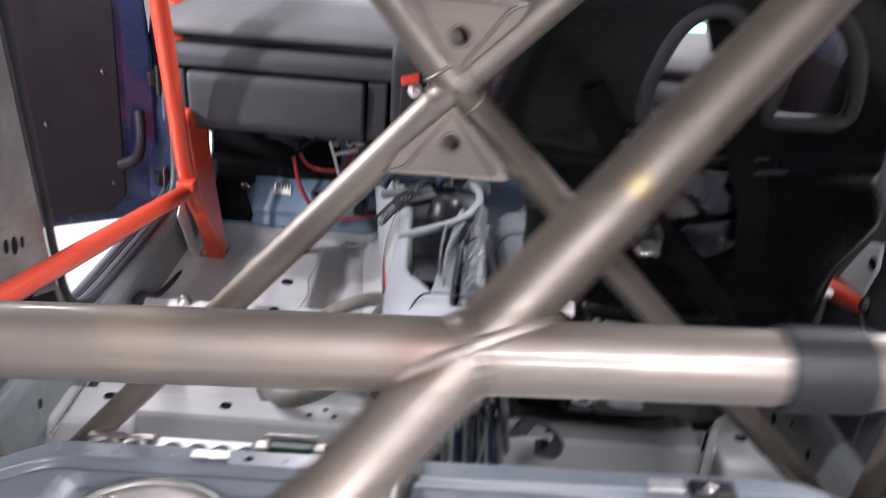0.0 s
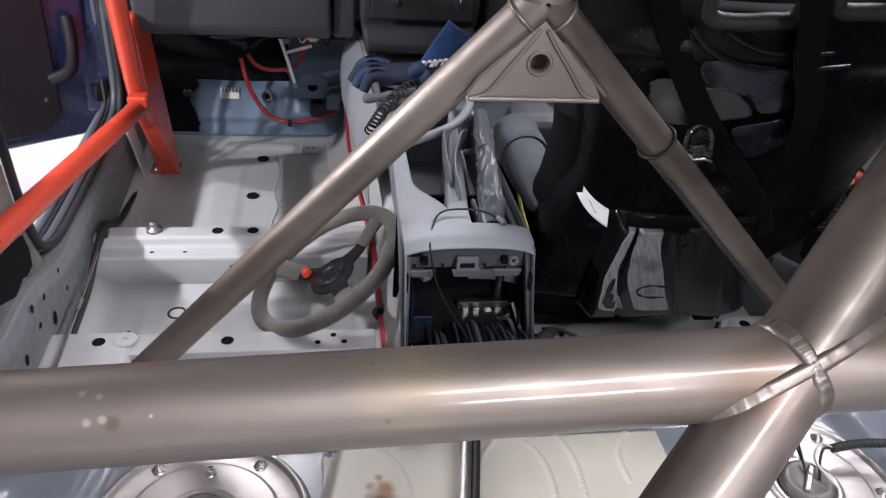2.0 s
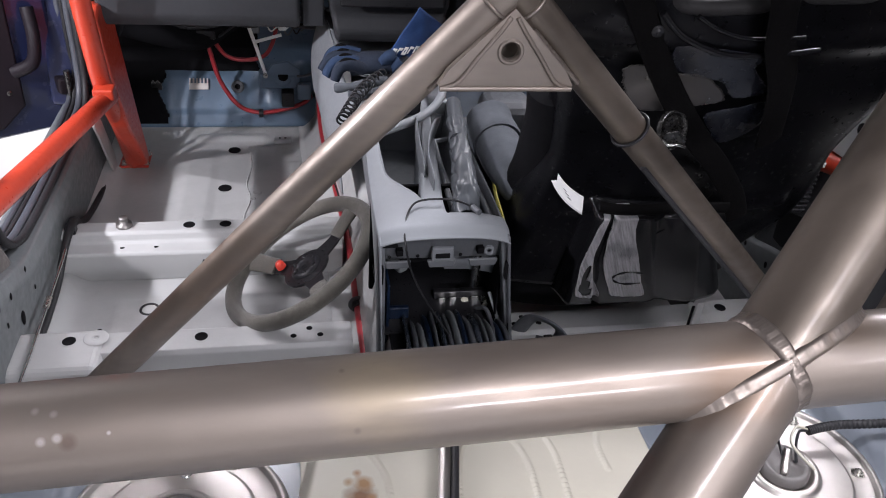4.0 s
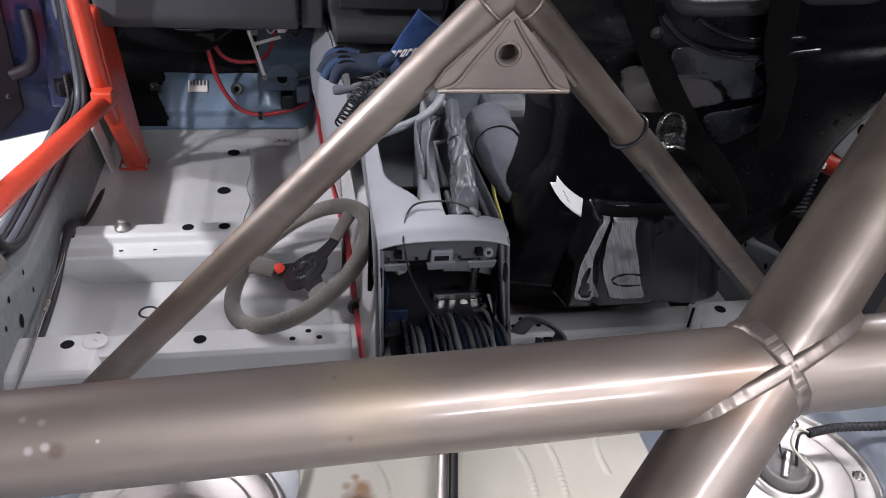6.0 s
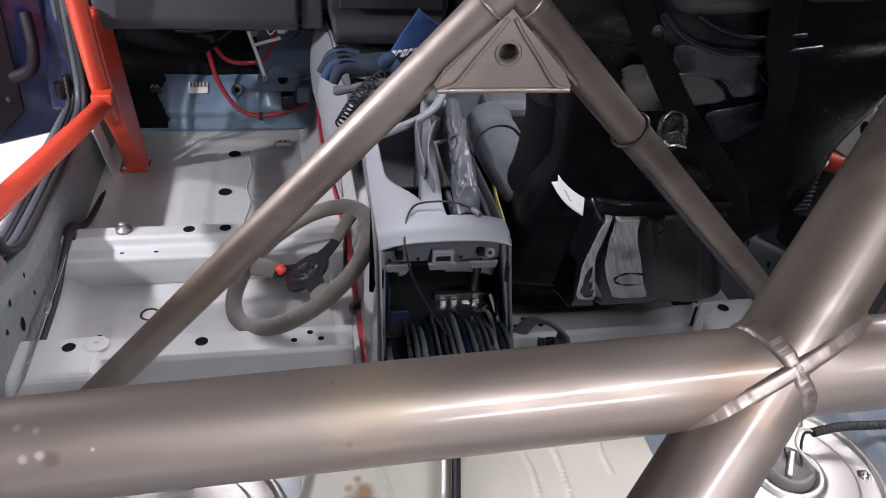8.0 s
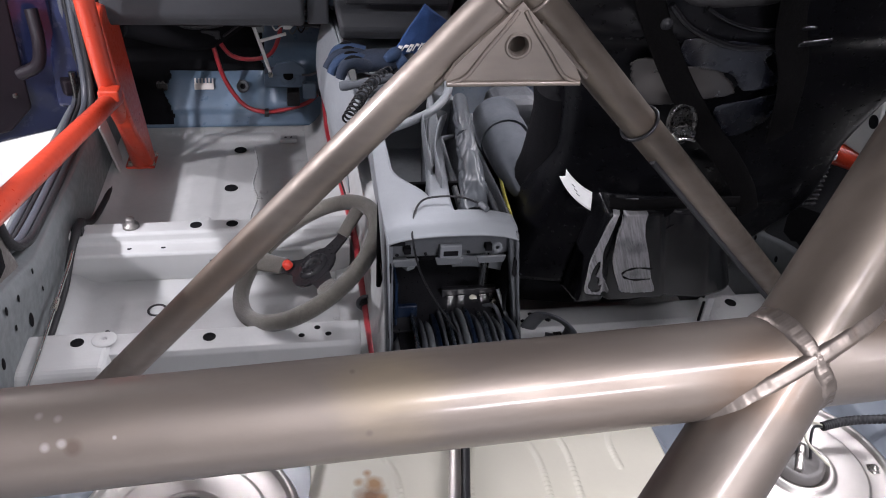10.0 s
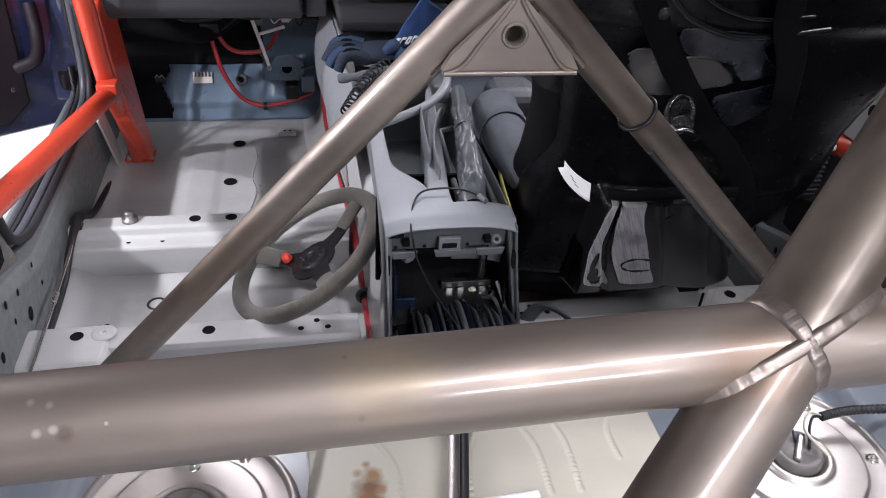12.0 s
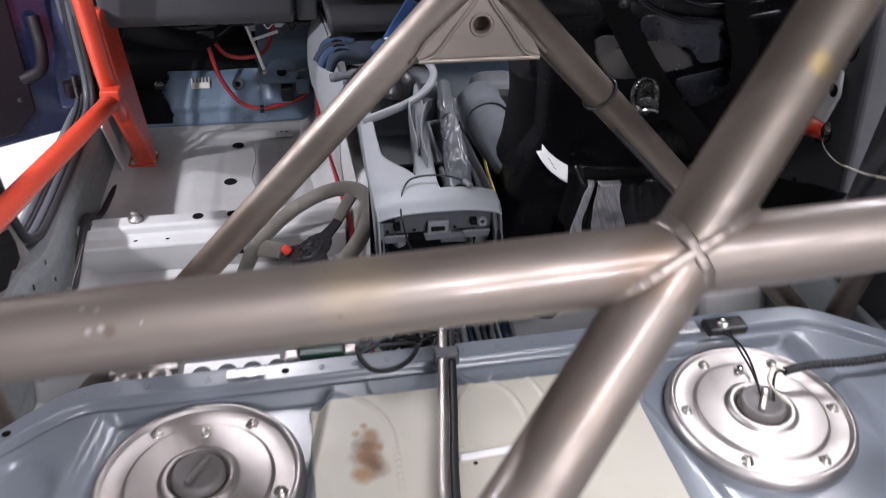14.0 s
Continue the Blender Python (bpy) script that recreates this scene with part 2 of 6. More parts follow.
FOIL = mk("silver_tape", (0.80, 0.80, 0.80), 0.34, 0.7, 0.06, 30, 0.25, 90)


def emit(name, colour, power):
    m = bpy.data.materials.new(name)
    m.use_nodes = True
    b = m.node_tree.nodes["Principled BSDF"]
    b.inputs["Base Color"].default_value = (*colour, 1)
    b.inputs["Emission Color"].default_value = (*colour, 1)
    b.inputs["Emission Strength"].default_value = power
    return m


GLASS = bpy.data.materials.new("clear_glass")
GLASS.use_nodes = True
_g = GLASS.node_tree.nodes["Principled BSDF"]
_g.inputs["Transmission Weight"].default_value, _g.inputs["Roughness"].default_value, _g.inputs["IOR"].default_value = 1.0, 0.02, 1.1


# ---- mesh helpers ----
def smooth_path(pts, n=8, closed=False):
    """Catmull-Rom points through pts."""
    P = [Vector(p) for p in pts]
    if len(P) < 3:
        return P
    out, m = [], len(P)
    for i in range(m if closed else m - 1):
        if closed:
            a, b, c, d = P[i - 1], P[i], P[(i + 1) % m], P[(i + 2) % m]
        else:
            a, b, c, d = P[max(i - 1, 0)], P[i], P[i + 1], P[min(i + 2, m - 1)]
        for k in range(n):
            t = k / n
            out.append(0.5 * (2 * b + (c - a) * t + (2 * a - 5 * b + 4 * c - d) * t * t + (3 * b - a - 3 * c + d) * t ** 3))
    if not closed:
        out.append(P[-1])
    return out


def tube(pts, r, seg=14, curve=0, closed=False, cap=True, bm=None, flat=1.0, up=None):
    """A swept round bar; r a number or a function of the way along (0 to 1); flat squeezes it along its second axis."""
    P = smooth_path(pts, curve, closed) if curve else [Vector(p) for p in pts]
    bm = bm or bmesh.new()
    n = len(P)
    rings, prev = [], None
    for i, p in enumerate(P):
        if closed:
            d = (P[(i + 1) % n] - P[i - 1]).normalized()
        else:
            d = (P[min(i + 1, n - 1)] - P[max(i - 1, 0)]).normalized()
        if prev is None:
            ref = Vector(up) if up else (Vector((0, 0, 1)) if abs(d.z) < 0.9 else Vector((0, 1, 0)))
        else:
            ref = prev
        u = (ref - d * ref.dot(d)).normalized()
        prev = u
        v = d.cross(u)
        rad = r(i / max(1, n - 1)) if callable(r) else r
        rings.append([bm.verts.new(p + rad * (flat * math.cos(2 * math.pi * k / seg) * u + math.sin(2 * math.pi * k / seg) * v)) for k in range(seg)])
    for i in range(n if closed else n - 1):
        a, b = rings[i], rings[(i + 1) % n]
        for k in range(seg):
            f = bm.faces.new((a[k], a[(k + 1) % seg], b[(k + 1) % seg], b[k]))
            f.smooth = True
    if cap and not closed:
        bm.faces.new([bm.verts.new(v.co) for v in rings[0][::-1]])
        bm.faces.new([bm.verts.new(v.co) for v in rings[-1]])
    return bm


def box(x0, x1, y0, y1, z0, z1, bev=0.004, seg=2, bm=None, m=None):
    b2 = bmesh.new()
    bmesh.ops.create_cube(b2, size=1)
    for v in b2.verts:
        v.co = Vector(((x0 + x1) / 2 + v.co.x * (x1 - x0), (y0 + y1) / 2 + v.co.y * (y1 - y0), (z0 + z1) / 2 + v.co.z * (z1 - z0)))
    if bev > 0:
        bmesh.ops.bevel(b2, geom=b2.edges[:], offset=bev, segments=seg, affect="EDGES", profile=0.5)
    if m is not None:
        b2.transform(m)
    return merged(bm, b2)


def merged(bm, b2):
    if bm is None:
        return b2
    me = bpy.data.meshes.new("tmp")
    b2.to_mesh(me)
    b2.free()
    bm.from_mesh(me)
    bpy.data.meshes.remove(me)
    return bm


def prism(poly, a, b, axis="z", bev=0.003, seg=2, m=None):
    """A polygon pulled from a to b along an axis, with bevelled edges."""
    bm = bmesh.new()

    def place(p, h):
        return {"z": (p[0], p[1], h), "y": (p[0], h, p[1]), "x": (h, p[0], p[1])}[axis]
    lo = [bm.verts.new(place(p, a)) for p in poly]
    hi = [bm.verts.new(place(p, b)) for p in poly]
    bm.faces.new(lo[::-1])
    bm.faces.new(hi)
    for k in range(len(poly)):
        bm.faces.new((lo[k], lo[(k + 1) % len(poly)], hi[(k + 1) % len(poly)], hi[k]))
    bmesh.ops.recalc_face_normals(bm, faces=bm.faces[:])
    if bev > 0:
        bmesh.ops.bevel(bm, geom=bm.edges[:], offset=bev, segments=seg, affect="EDGES", profile=0.5)
    if m is not None:
        bm.transform(m)
    return bm


def lathe(profile, seg=40, m=None, bm=None):
    """A profile of (radius, height) turned round the z axis, then moved by m."""
    b2 = bmesh.new()
    rings = []
    for r, z in profile:
        if r < 1e-6:
            rings.append([b2.verts.new((0, 0, z))])
        else:
            rings.append([b2.verts.new((r * math.cos(2 * math.pi * k / seg), r * math.sin(2 * math.pi * k / seg), z)) for k in range(seg)])
    for a, b in zip(rings, rings[1:]):
        for k in range(seg):
            k2 = (k + 1) % seg
            if len(a) == 1 and len(b) == 1:
                continue
            if len(a) == 1:
                f = b2.faces.new((a[0], b[k], b[k2]))
            elif len(b) == 1:
                f = b2.faces.new((a[k], b[0], a[k2]))
            else:
                f = b2.faces.new((a[k], b[k], b[k2], a[k2]))
            f.smooth = True
    bmesh.ops.recalc_face_normals(b2, faces=b2.faces[:])
    if m is not None:
        b2.transform(m)
    return merged(bm, b2)


def grid(f, us, vs, keep=None, thick=0.0):
    """A sheet of points f(u, v), with a thickness downward along its normals."""
    bm = bmesh.new()
    V = [[bm.verts.new(f(u, v)) for v in vs] for u in us]
    for i in range(len(us) - 1):
        for j in range(len(vs) - 1):
            if keep and not keep((us[i] + us[i + 1]) / 2, (vs[j] + vs[j + 1]) / 2):
                continue
            bm.faces.new((V[i][j], V[i + 1][j], V[i + 1][j + 1], V[i][j + 1])).smooth = True
    for v in [v for v in bm.verts if not v.link_faces]:
        bm.verts.remove(v)
    bm.normal_update()
    if thick:
        bmesh.ops.solidify(bm, geom=bm.faces[:], thickness=thick)
    return bm


def steps(a, b, n):
    return [a + (b - a) * i / n for i in range(n + 1)]


BASE = {}


def thing(name, loc, label, category, group="", kind=""):
    ob = new(name)
    ob.empty_display_size = 0.05
    ob.location = loc
    BASE[ob.name] = Vector(loc)
    return tagged(ob, label, category, group, kind)


def solid(name, bm, material):
    me = bpy.data.meshes.new(name)
    bm.normal_update()
    bm.to_mesh(me)
    bm.free()
    me.materials.append(material)
    return me


def part(name, bm, material, parent, label=""):
    base = BASE[parent.name]
    bm.transform(Matrix.Translation(-base))
    ob = new(name, solid(name, bm, material))
    ob.parent = parent
    BASE[ob.name] = base
    return tagged(ob, label)


def lone(name, bm, material, label, category, group="", kind="", loc=(0, 0, 0)):
    """A thing, or a piece of the setting, that is one mesh."""
    bm.transform(Matrix.Translation(-Vector(loc)))
    ob = new(name, solid(name, bm, material))
    ob.location = loc
    BASE[ob.name] = Vector(loc)
    return tagged(ob, label, category, group, kind)


def sm(a, b, x):
    t = min(1, max(0, (x - a) / (b - a)))
    return t * t * (3 - 2 * t)


def bead(x, y, x0, x1, y0, y1, h, w=0.012):
    """A pressed, soft-edged rectangle of height h."""
    return h * sm(x0, x0 + w, x) * (1 - sm(x1 - w, x1, x)) * sm(y0, y0 + w, y) * (1 - sm(y1 - w, y1, y))


# ---- car body: floor, tunnel, bulkhead, seat pan ----
def floor_height(x, y):
    ax = abs(x)
    z = bead(ax, y, 0.27, 0.35, 1.80, 2.30, 0.006) + bead(ax, y, 0.44, 0.53, 1.82, 2.28, 0.005)
    z += bead(ax, y, 0.20, 0.25, 1.86, 2.20, 0.006) + bead(ax, y, 0.30, 0.52, 2.325, 2.375, 0.008)
    z += bead(ax, y, 0.20, 0.62, 1.42, 1.60, 0.005, 0.02) - bead(ax, y, 0.26, 0.36, 1.45, 1.57, 0.005)
    z += 0.030 * sm(0.66, 0.72, ax) ** 2
    z += 0.0012 * noise.noise((x * 9, y * 9, 0.3))
    return z


FLOOR_Y = steps(0.93, 2.46, 153)
floor = lone("floor", grid(lambda x, y: Vector((x, y, floor_height(x, y))), steps(-0.74, 0.74, 148), FLOOR_Y, thick=0.004), GREY,
             "light grey painted sheet-metal car floor, bare and pressed", "car floor", kind="structure")


def tunnel_half(y):
    return 0.125 + 0.055 * sm(1.6, 2.35, y)


def tunnel_z(y):
    return 0.20 + 0.05 * sm(1.8, 2.4, y)


def tunnel_point(u, y):
    w, h = tunnel_half(y), tunnel_z(y)
    a = abs(u)
    if a < 0.62:
        x, z = a / 0.62 * (w - 0.045), h - 0.02 * (a / 0.62) ** 4
    elif a < 0.9:
        t = (a - 0.62) / 0.28
        x, z = w - 0.045 + 0.030 * t, (h - 0.02) * (1 - t) + 0.035 * t
    else:
        t = (a - 0.9) / 0.1
        x, z = w - 0.015 + 0.05 * t, 0.035 - 0.031 * (1 - (1 - t) ** 2)
    return Vector((math.copysign(x, u), y, z))


tunnel = lone("transmission_tunnel", grid(tunnel_point, steps(-1, 1, 60), steps(0.93, 2.52, 60), thick=0.003), GREY,
              "light grey painted sheet-metal transmission tunnel", "car floor", kind="structure")


def bulk(u, v):
    """u across, v from the floor up the toe board and the bulkhead."""
    if v < 0.3:
        t = v / 0.3
        y, z = 2.418 + 0.107 * t, 0.004 + 0.164 * t
    elif v < 0.38:
        t = (v - 0.3) / 0.08
        y, z = 2.525 + 0.06 * t, 0.168 + 0.02 * t
    else:
        t = (v - 0.38) / 0.62
        y, z = 2.585 + 0.06 * t, 0.188 + 0.62 * t
    y -= 0.012 * bead(u, v, -0.62, -0.36, 0.06, 0.26, 1.0, 0.03) + 0.03 * bead(u, v, -0.33, -0.2, 0.08, 0.34, 1.0, 0.03)
    return Vector((u, y, z))


lone("bulkhead", grid(bulk, steps(-0.76, 0.76, 90), steps(0, 1, 60), thick=-0.004), FOOTBLUE,
     "blue-grey painted metal bulkhead and toe board", "bulkhead", kind="structure")


def pan_edge(x):
    return 0.934 + 0.012 * (x + 0.3) - 0.13 * sm(0.50, 0.72, abs(x))


ARCHES = [smooth_path([(x, y, 0) for x, y in pts], 9) for pts in (
    [(-0.228, 0.850), (-0.224, 0.872), (-0.212, 0.880), (-0.192, 0.874), (-0.168, 0.855), (-0.148, 0.834), (-0.135, 0.809), (-0.129, 0.777), (-0.13, 0.70)],
    [(-0.032, 0.883), (-0.019, 0.879), (-0.011, 0.865), (-0.020, 0.848), (-0.033, 0.831), (-0.042, 0.804), (-0.048, 0.774), (-0.05, 0.70)],
    [(0.043, 0.74), (0.044, 0.790), (0.040, 0.818), (0.031, 0.839), (0.017, 0.859), (0.023, 0.878), (0.037, 0.885), (0.050, 0.876), (0.068, 0.855), (0.078, 0.826), (0.081, 0.796), (0.079, 0.740)],
    [(0.140, 0.78), (0.139, 0.82), (0.150, 0.845), (0.168, 0.862)])]


def arch(x, y):
    """A pressed ridge along the arches."""
    if not (-0.25 < x < 0.19 and 0.68 < y < 0.90):
        return 0.0
    d = min((p.x - x) ** 2 + (p.y - y) ** 2 for c in ARCHES for p in c)
    return 0.0024 * math.exp(-d / 0.0024 ** 2)


def pan_height(x, y):
    e = pan_edge(x)
    z = 0.33 - 0.020 * bead(abs(x) + 0.22 * (y - 0.75), y, 0.225, 0.525, 0.50, e - 0.036, 1.0, 0.018)
    z += 0.012 * sm(e - 0.034, e - 0.030, y) - 0.004 * math.exp(-((y - e + 0.036) / 0.003) ** 2)
    z += 0.05 * sm(0.58, 0.74, abs(x)) * (1 - sm(0.80, 0.88, y))
    z -= 0.010 * sm(0.0, 0.01, 0.045 - abs(math.hypot(x + 0.575, (y - 0.775) * 0.8))) * (x < 0)
    return z + arch(x, y) + 0.0005 * noise.noise((x * 8, y * 8, 1.7))


def pan(x, v):
    e = pan_edge(x)
    if v <= 1.0:
        y = -0.35 + (e + 0.35) * v
        return Vector((x, y, pan_height(x, y)))
    t = v - 1.0
    return Vector((x, e + 0.012 * min(1, t * 6) + 0.03 * t, pan_height(x, e) - 0.335 * max(0, t - 0.05) - 0.006 * min(1, t * 8)))


lone("rear_seat_pan", grid(pan, steps(-0.74, -0.26, 60) + steps(-0.2555, 0.20, 220) + steps(0.209, 0.74, 60), steps(0, 0.88, 90) + steps(0.882, 1, 66) + steps(1.02, 2.0, 24), thick=0.004), BLUEGREY,
     "blue-grey painted metal rear seat pan with a folded front lip", "seat pan", kind="structure")

# inner sides, sills, pillars
for s, side in ((-1, "west"), (1, "east")):
    def sill(v, y, s=s):
        pts = ((0.728, 0.0), (0.724, 0.10), (0.716, 0.165), (0.722, 0.192), (0.750, 0.198), (0.800, 0.196), (0.825, 0.16), (0.83, -0.12))
        i = min(len(pts) - 2, int(v))
        t = v - i
        x, z = pts[i][0] * (1 - t) + pts[i + 1][0] * t, pts[i][1] * (1 - t) + pts[i + 1][1] * t
        z += 0.05 * (1 - sm(1.30, 1.52, y)) * (z > 0.1)
        return Vector((s * x, y, z))
    lone("sill_" + side, grid(sill, steps(0, 7, 42), steps(0.9, 2.5, 64), thick=0.004 * s), GREYP,
         "grey painted inner sill of the car body", "sill", kind="structure")

    def rear_side(v, y, s=s):
        """The inner rear quarter, with the wheel arch bulge."""
        x = 0.735 + 0.02 * sm(0.15, 0.8, v) - 0.10 * bead(y, v, -0.2, 0.62, -0.2, 0.62, 1.0, 0.22) + 0.004 * noise.noise((y * 6, v * 6, 3))
        if v > 0.85:
            x -= 0.18 * (v - 0.85)
        return Vector((s * x, y, v))
    # east panel in the dark dash colour, which puts its shade into the paint
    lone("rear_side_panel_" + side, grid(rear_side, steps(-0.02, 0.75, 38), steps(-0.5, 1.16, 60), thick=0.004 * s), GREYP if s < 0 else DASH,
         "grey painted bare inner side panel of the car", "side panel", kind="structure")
    # solid panel behind the rear side window
    prof = ((-0.55, 0.74), (0.66, 0.74), (0.72, 1.02), (0.62, 1.31), (-0.05, 1.18), (-0.5, 0.86))
    lone("rear_pillar_" + side, prism([(y, z) for y, z in prof], s * 0.665, s * 0.72, "x", 0.012, 3), NAVY,
         "dark navy painted rear roof pillar", "pillar", kind="structure")
    # B pillar
    prof = ((1.14, 0.20), (1.46, 0.20), (1.40, 0.34), (1.375, 0.55), (1.345, 0.80), (1.31, 1.27), (1.20, 1.27), (1.165, 0.80), (1.15, 0.5))
    if s > 0:
        prof = prof[:6] + ((1.25, 1.27), (1.245, 0.80), (1.19, 0.5))
    # east pillar likewise darkened by colour to stand for shade
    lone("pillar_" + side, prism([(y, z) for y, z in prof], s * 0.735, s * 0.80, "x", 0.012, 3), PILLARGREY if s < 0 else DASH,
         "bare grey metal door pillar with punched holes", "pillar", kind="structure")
    # A pillar base
    prof = ((2.16, 0.19), (2.5, 0.15), (2.6, 0.85), (2.36, 0.85), (2.24, 0.6), (2.19, 0.35))
    lone("front_pillar_" + side, prism([(y, z) for y, z in prof], s * 0.745, s * 0.83, "x", 0.012, 3), NAVY,
         "dark navy painted front door pillar", "pillar", kind="structure")
    # screen pillar and roof rail
    lone("roof_rail_" + side, tube([(s * 0.74, 2.62, 0.84), (s * 0.66, 2.0, 1.2), (s * 0.60, 1.6, 1.31), (s * 0.585, 1.0, 1.35), (s * 0.585, 0.4, 1.33), (s * 0.62, -0.1, 1.18), (s * 0.68, -0.5, 0.86)],
                                  0.045, 12, 6), NAVY, "dark navy painted roof rail and pillars", "roof rail", kind="structure")

lone("roof", grid(lambda x, y: Vector((x, y, 1.37 - 0.06 * (x / 0.6) ** 2 - 0.03 * ((y - 1.1) / 0.7) ** 2)), steps(-0.6, 0.6, 16), steps(0.42, 1.66, 16), thick=0.02), NAVY,
     "dark navy painted car roof", "roof", kind="structure")

# ---- workshop round the car ----
lone("ground", box(-6, 6, -6, 7, -0.42, -0.30, 0.0), CONCRETE, "pale painted workshop floor, brightly lit", "workshop floor", kind="structure")
for nm, dims in (("wall_west", (-6.15, -6, -6, 7, -0.3, 3.3)), ("wall_east", (6, 6.15, -6, 7, -0.3, 3.3)),
                 ("wall_south", (-6, 6, -6.15, -6, -0.3, 3.3)), ("wall_north", (-6, 6, 7, 7.15, -0.3, 3.3))):
    lone(nm, box(*dims, 0.0), WALLPAINT, "grey painted workshop wall", "wall", kind="structure")
lone("ceiling", box(-6.15, 6.15, -6.15, 7.15, 3.3, 3.45, 0.0), WALLPAINT, "grey workshop ceiling", "ceiling", kind="structure")


# ---- seat rails and cross members ----
def cross_rail(s):
    """The front seat cross member: a stepped hat section from the sill to the tunnel."""
    prof = ((1.748, 0.0), (1.742, 0.098), (1.737, 0.106), (1.700, 0.106), (1.694, 0.101), (1.690, 0.088), (1.684, 0.083), (1.655, 0.080), (1.652, 0.074), (1.664, 0.0))
    bm = prism(prof, s * 0.735, s * 0.128, "x", 0.0015, 1)
    return bm


for s in (-1, 1):
    t = thing("seat_cross_member", (s * 0.43, 1.70, 0.0), "light grey painted pressed seat cross member with bolt holes", "cross member", "seat cross members")
    part("beam", cross_rail(s), GREY, t)
    for hx in (0.463, 0.385):
        part("bolt_hole", lathe([(0.0, 0.0), (0.0105, 0.0), (0.0118, 0.0006), (0.013, 0.0)], 20, pose(s * hx, 1.719, 0.1064)), DARK, t)
    for hx in (0.30, 0.53, 0.60):
        part("small_hole", lathe([(0.0, 0.0004), (0.004, 0.0004), (0.005, 0.0)], 12, pose(s * hx, 1.672, 0.0818, -6)), DARK, t)
    part("slot", box(s * 0.40 - 0.035, s * 0.40 + 0.035, 1.655, 1.659, 0.035, 0.066, 0.001, 1), DARK, t)
    part("bolt", lathe([(0, 0.022), (0.009, 0.022), (0.010, 0.020), (0.010, 0.008), (0.017, 0.007), (0.018, 0.0)], 12, pose(s * 0.60, 1.722, 0.106)), DULLSTEEL, t, "dull steel bolt")

    t = thing("rear_cross_member", (s * 0.40, 1.34, 0.0), "light grey painted rear floor cross member with drain holes", "cross member", "rear cross members")
    prof = ((1.385, 0.004), (1.378, 0.09), (1.370, 0.098), (1.315, 0.098), (1.308, 0.09), (1.292, 0.003))
    part("beam", prism(prof, s * 0.735, s * 0.13, "x", 0.002, 2), GREY, t)
    part("raised_end", prism([(1.386, 0.0), (1.382, 0.103), (1.27, 0.103), (1.22, 0.0)], s * 0.735, s * 0.575, "x", 0.016, 4), GREY, t)
    if s > 0:
        part("tab", box(0.548, 0.563, 1.296, 1.300, 0.02, 0.160, 0.0015), GREY, t)
        part("slot", box(0.541, 0.547, 1.2995, 1.302, 0.10, 0.150, 0.001), DARK, t)
    for hx, hz in ((0.408, 0.0985), (0.637, 0.1035))[s > 0:]:
        part("drain_hole", lathe([(0.0, 0.0), (0.0095, 0.0), (0.0108, 0.0008), (0.012, 0.0)], 20, pose(s * hx, 1.347, hz)), DARK, t)
    part("bracket", lathe([(0.003, 0.0), (0.004, 0.0015), (0.008, 0.0015), (0.011, 0.0008), (0.020, 0.0012), (0.022, 0.0)], 24, pose(s * 0.592, 1.352, 0.1032)), GREY, t)
    part("small_hole", lathe([(0.0, 0.0004), (0.004, 0.0004), (0.005, 0.0)], 12, pose(s * 0.590, 1.372, 0.1034)), DARK, t)
    for hx in (0.24, 0.19, 0.21):
        part("small_hole", lathe([(0.0, 0.0004), (0.005, 0.0004), (0.006, 0.0)], 12, pose(s * hx, 1.335 + 0.02 * (hx == 0.21), 0.0983)), DARK, t)

# floor plugs
plug = lathe([(0.0, 0.0008), (0.010, 0.0008), (0.0135, 0.0022), (0.0165, 0.002), (0.0175, 0.0)], 20)
plug_mesh = solid("floor_plug", plug, DARK)
for px, py in ((-0.414, 2.057), (-0.399, 2.271), (0.414, 2.057), (0.399, 2.271)):
    ob = new("floor_plug", plug_mesh)
    ob.location = (px, py, floor_height(px, py) + 0.001)
    tagged(ob, "round black rubber drain plug in the car floor", "plug", "floor plugs")
t = thing("floor_grommet", (-0.538, 1.551, floor_height(-0.538, 1.551)), "round black rubber floor grommet with a raised ring", "grommet")
part("ring", lathe([(0.014, 0.001), (0.016, 0.006), (0.020, 0.006), (0.023, 0.0005)], 24, pose(-0.538, 1.551, 0.001)), RUBBER, t)
part("plug", lathe([(0, 0.003), (0.012, 0.003), (0.015, 0.001)], 24, pose(-0.538, 1.551, 0.001)), CONSDARK, t)
t = thing("floor_clip", (-0.263, 2.317, 0.004), "small grey metal clip bracket on the floor", "clip")
part("plate", box(-0.288, -0.238, 2.303, 2.331, 0.004, 0.016, 0.002), GREY, t)
for k in (-0.008, 0.008):
    part("hole", lathe([(0, 0.0003), (0.003, 0.0003), (0.004, 0)], 10, pose(-0.263 + k, 2.317, 0.0161)), DARK, t)

# aluminium rod along the sill
t = thing("thin_rod", (-0.70, 1.5, 0.05), "thin bright metal rod lying along the sill", "rod")
part("shaft", tube([(-0.705, 1.70, 0.115), (-0.700, 1.60, 0.108), (-0.690, 1.30, 0.112), (-0.688, 1.20, 0.114)], 0.0035, 8), CHROME, t)
part("clip", box(-0.716, -0.694, 1.692, 1.716, 0.104, 0.124, 0.003), BLACKP, t)
part("joint", tube([(-0.6965, 1.47, 0.109), (-0.6955, 1.44, 0.110)], 0.006, 8), ZINC, t)
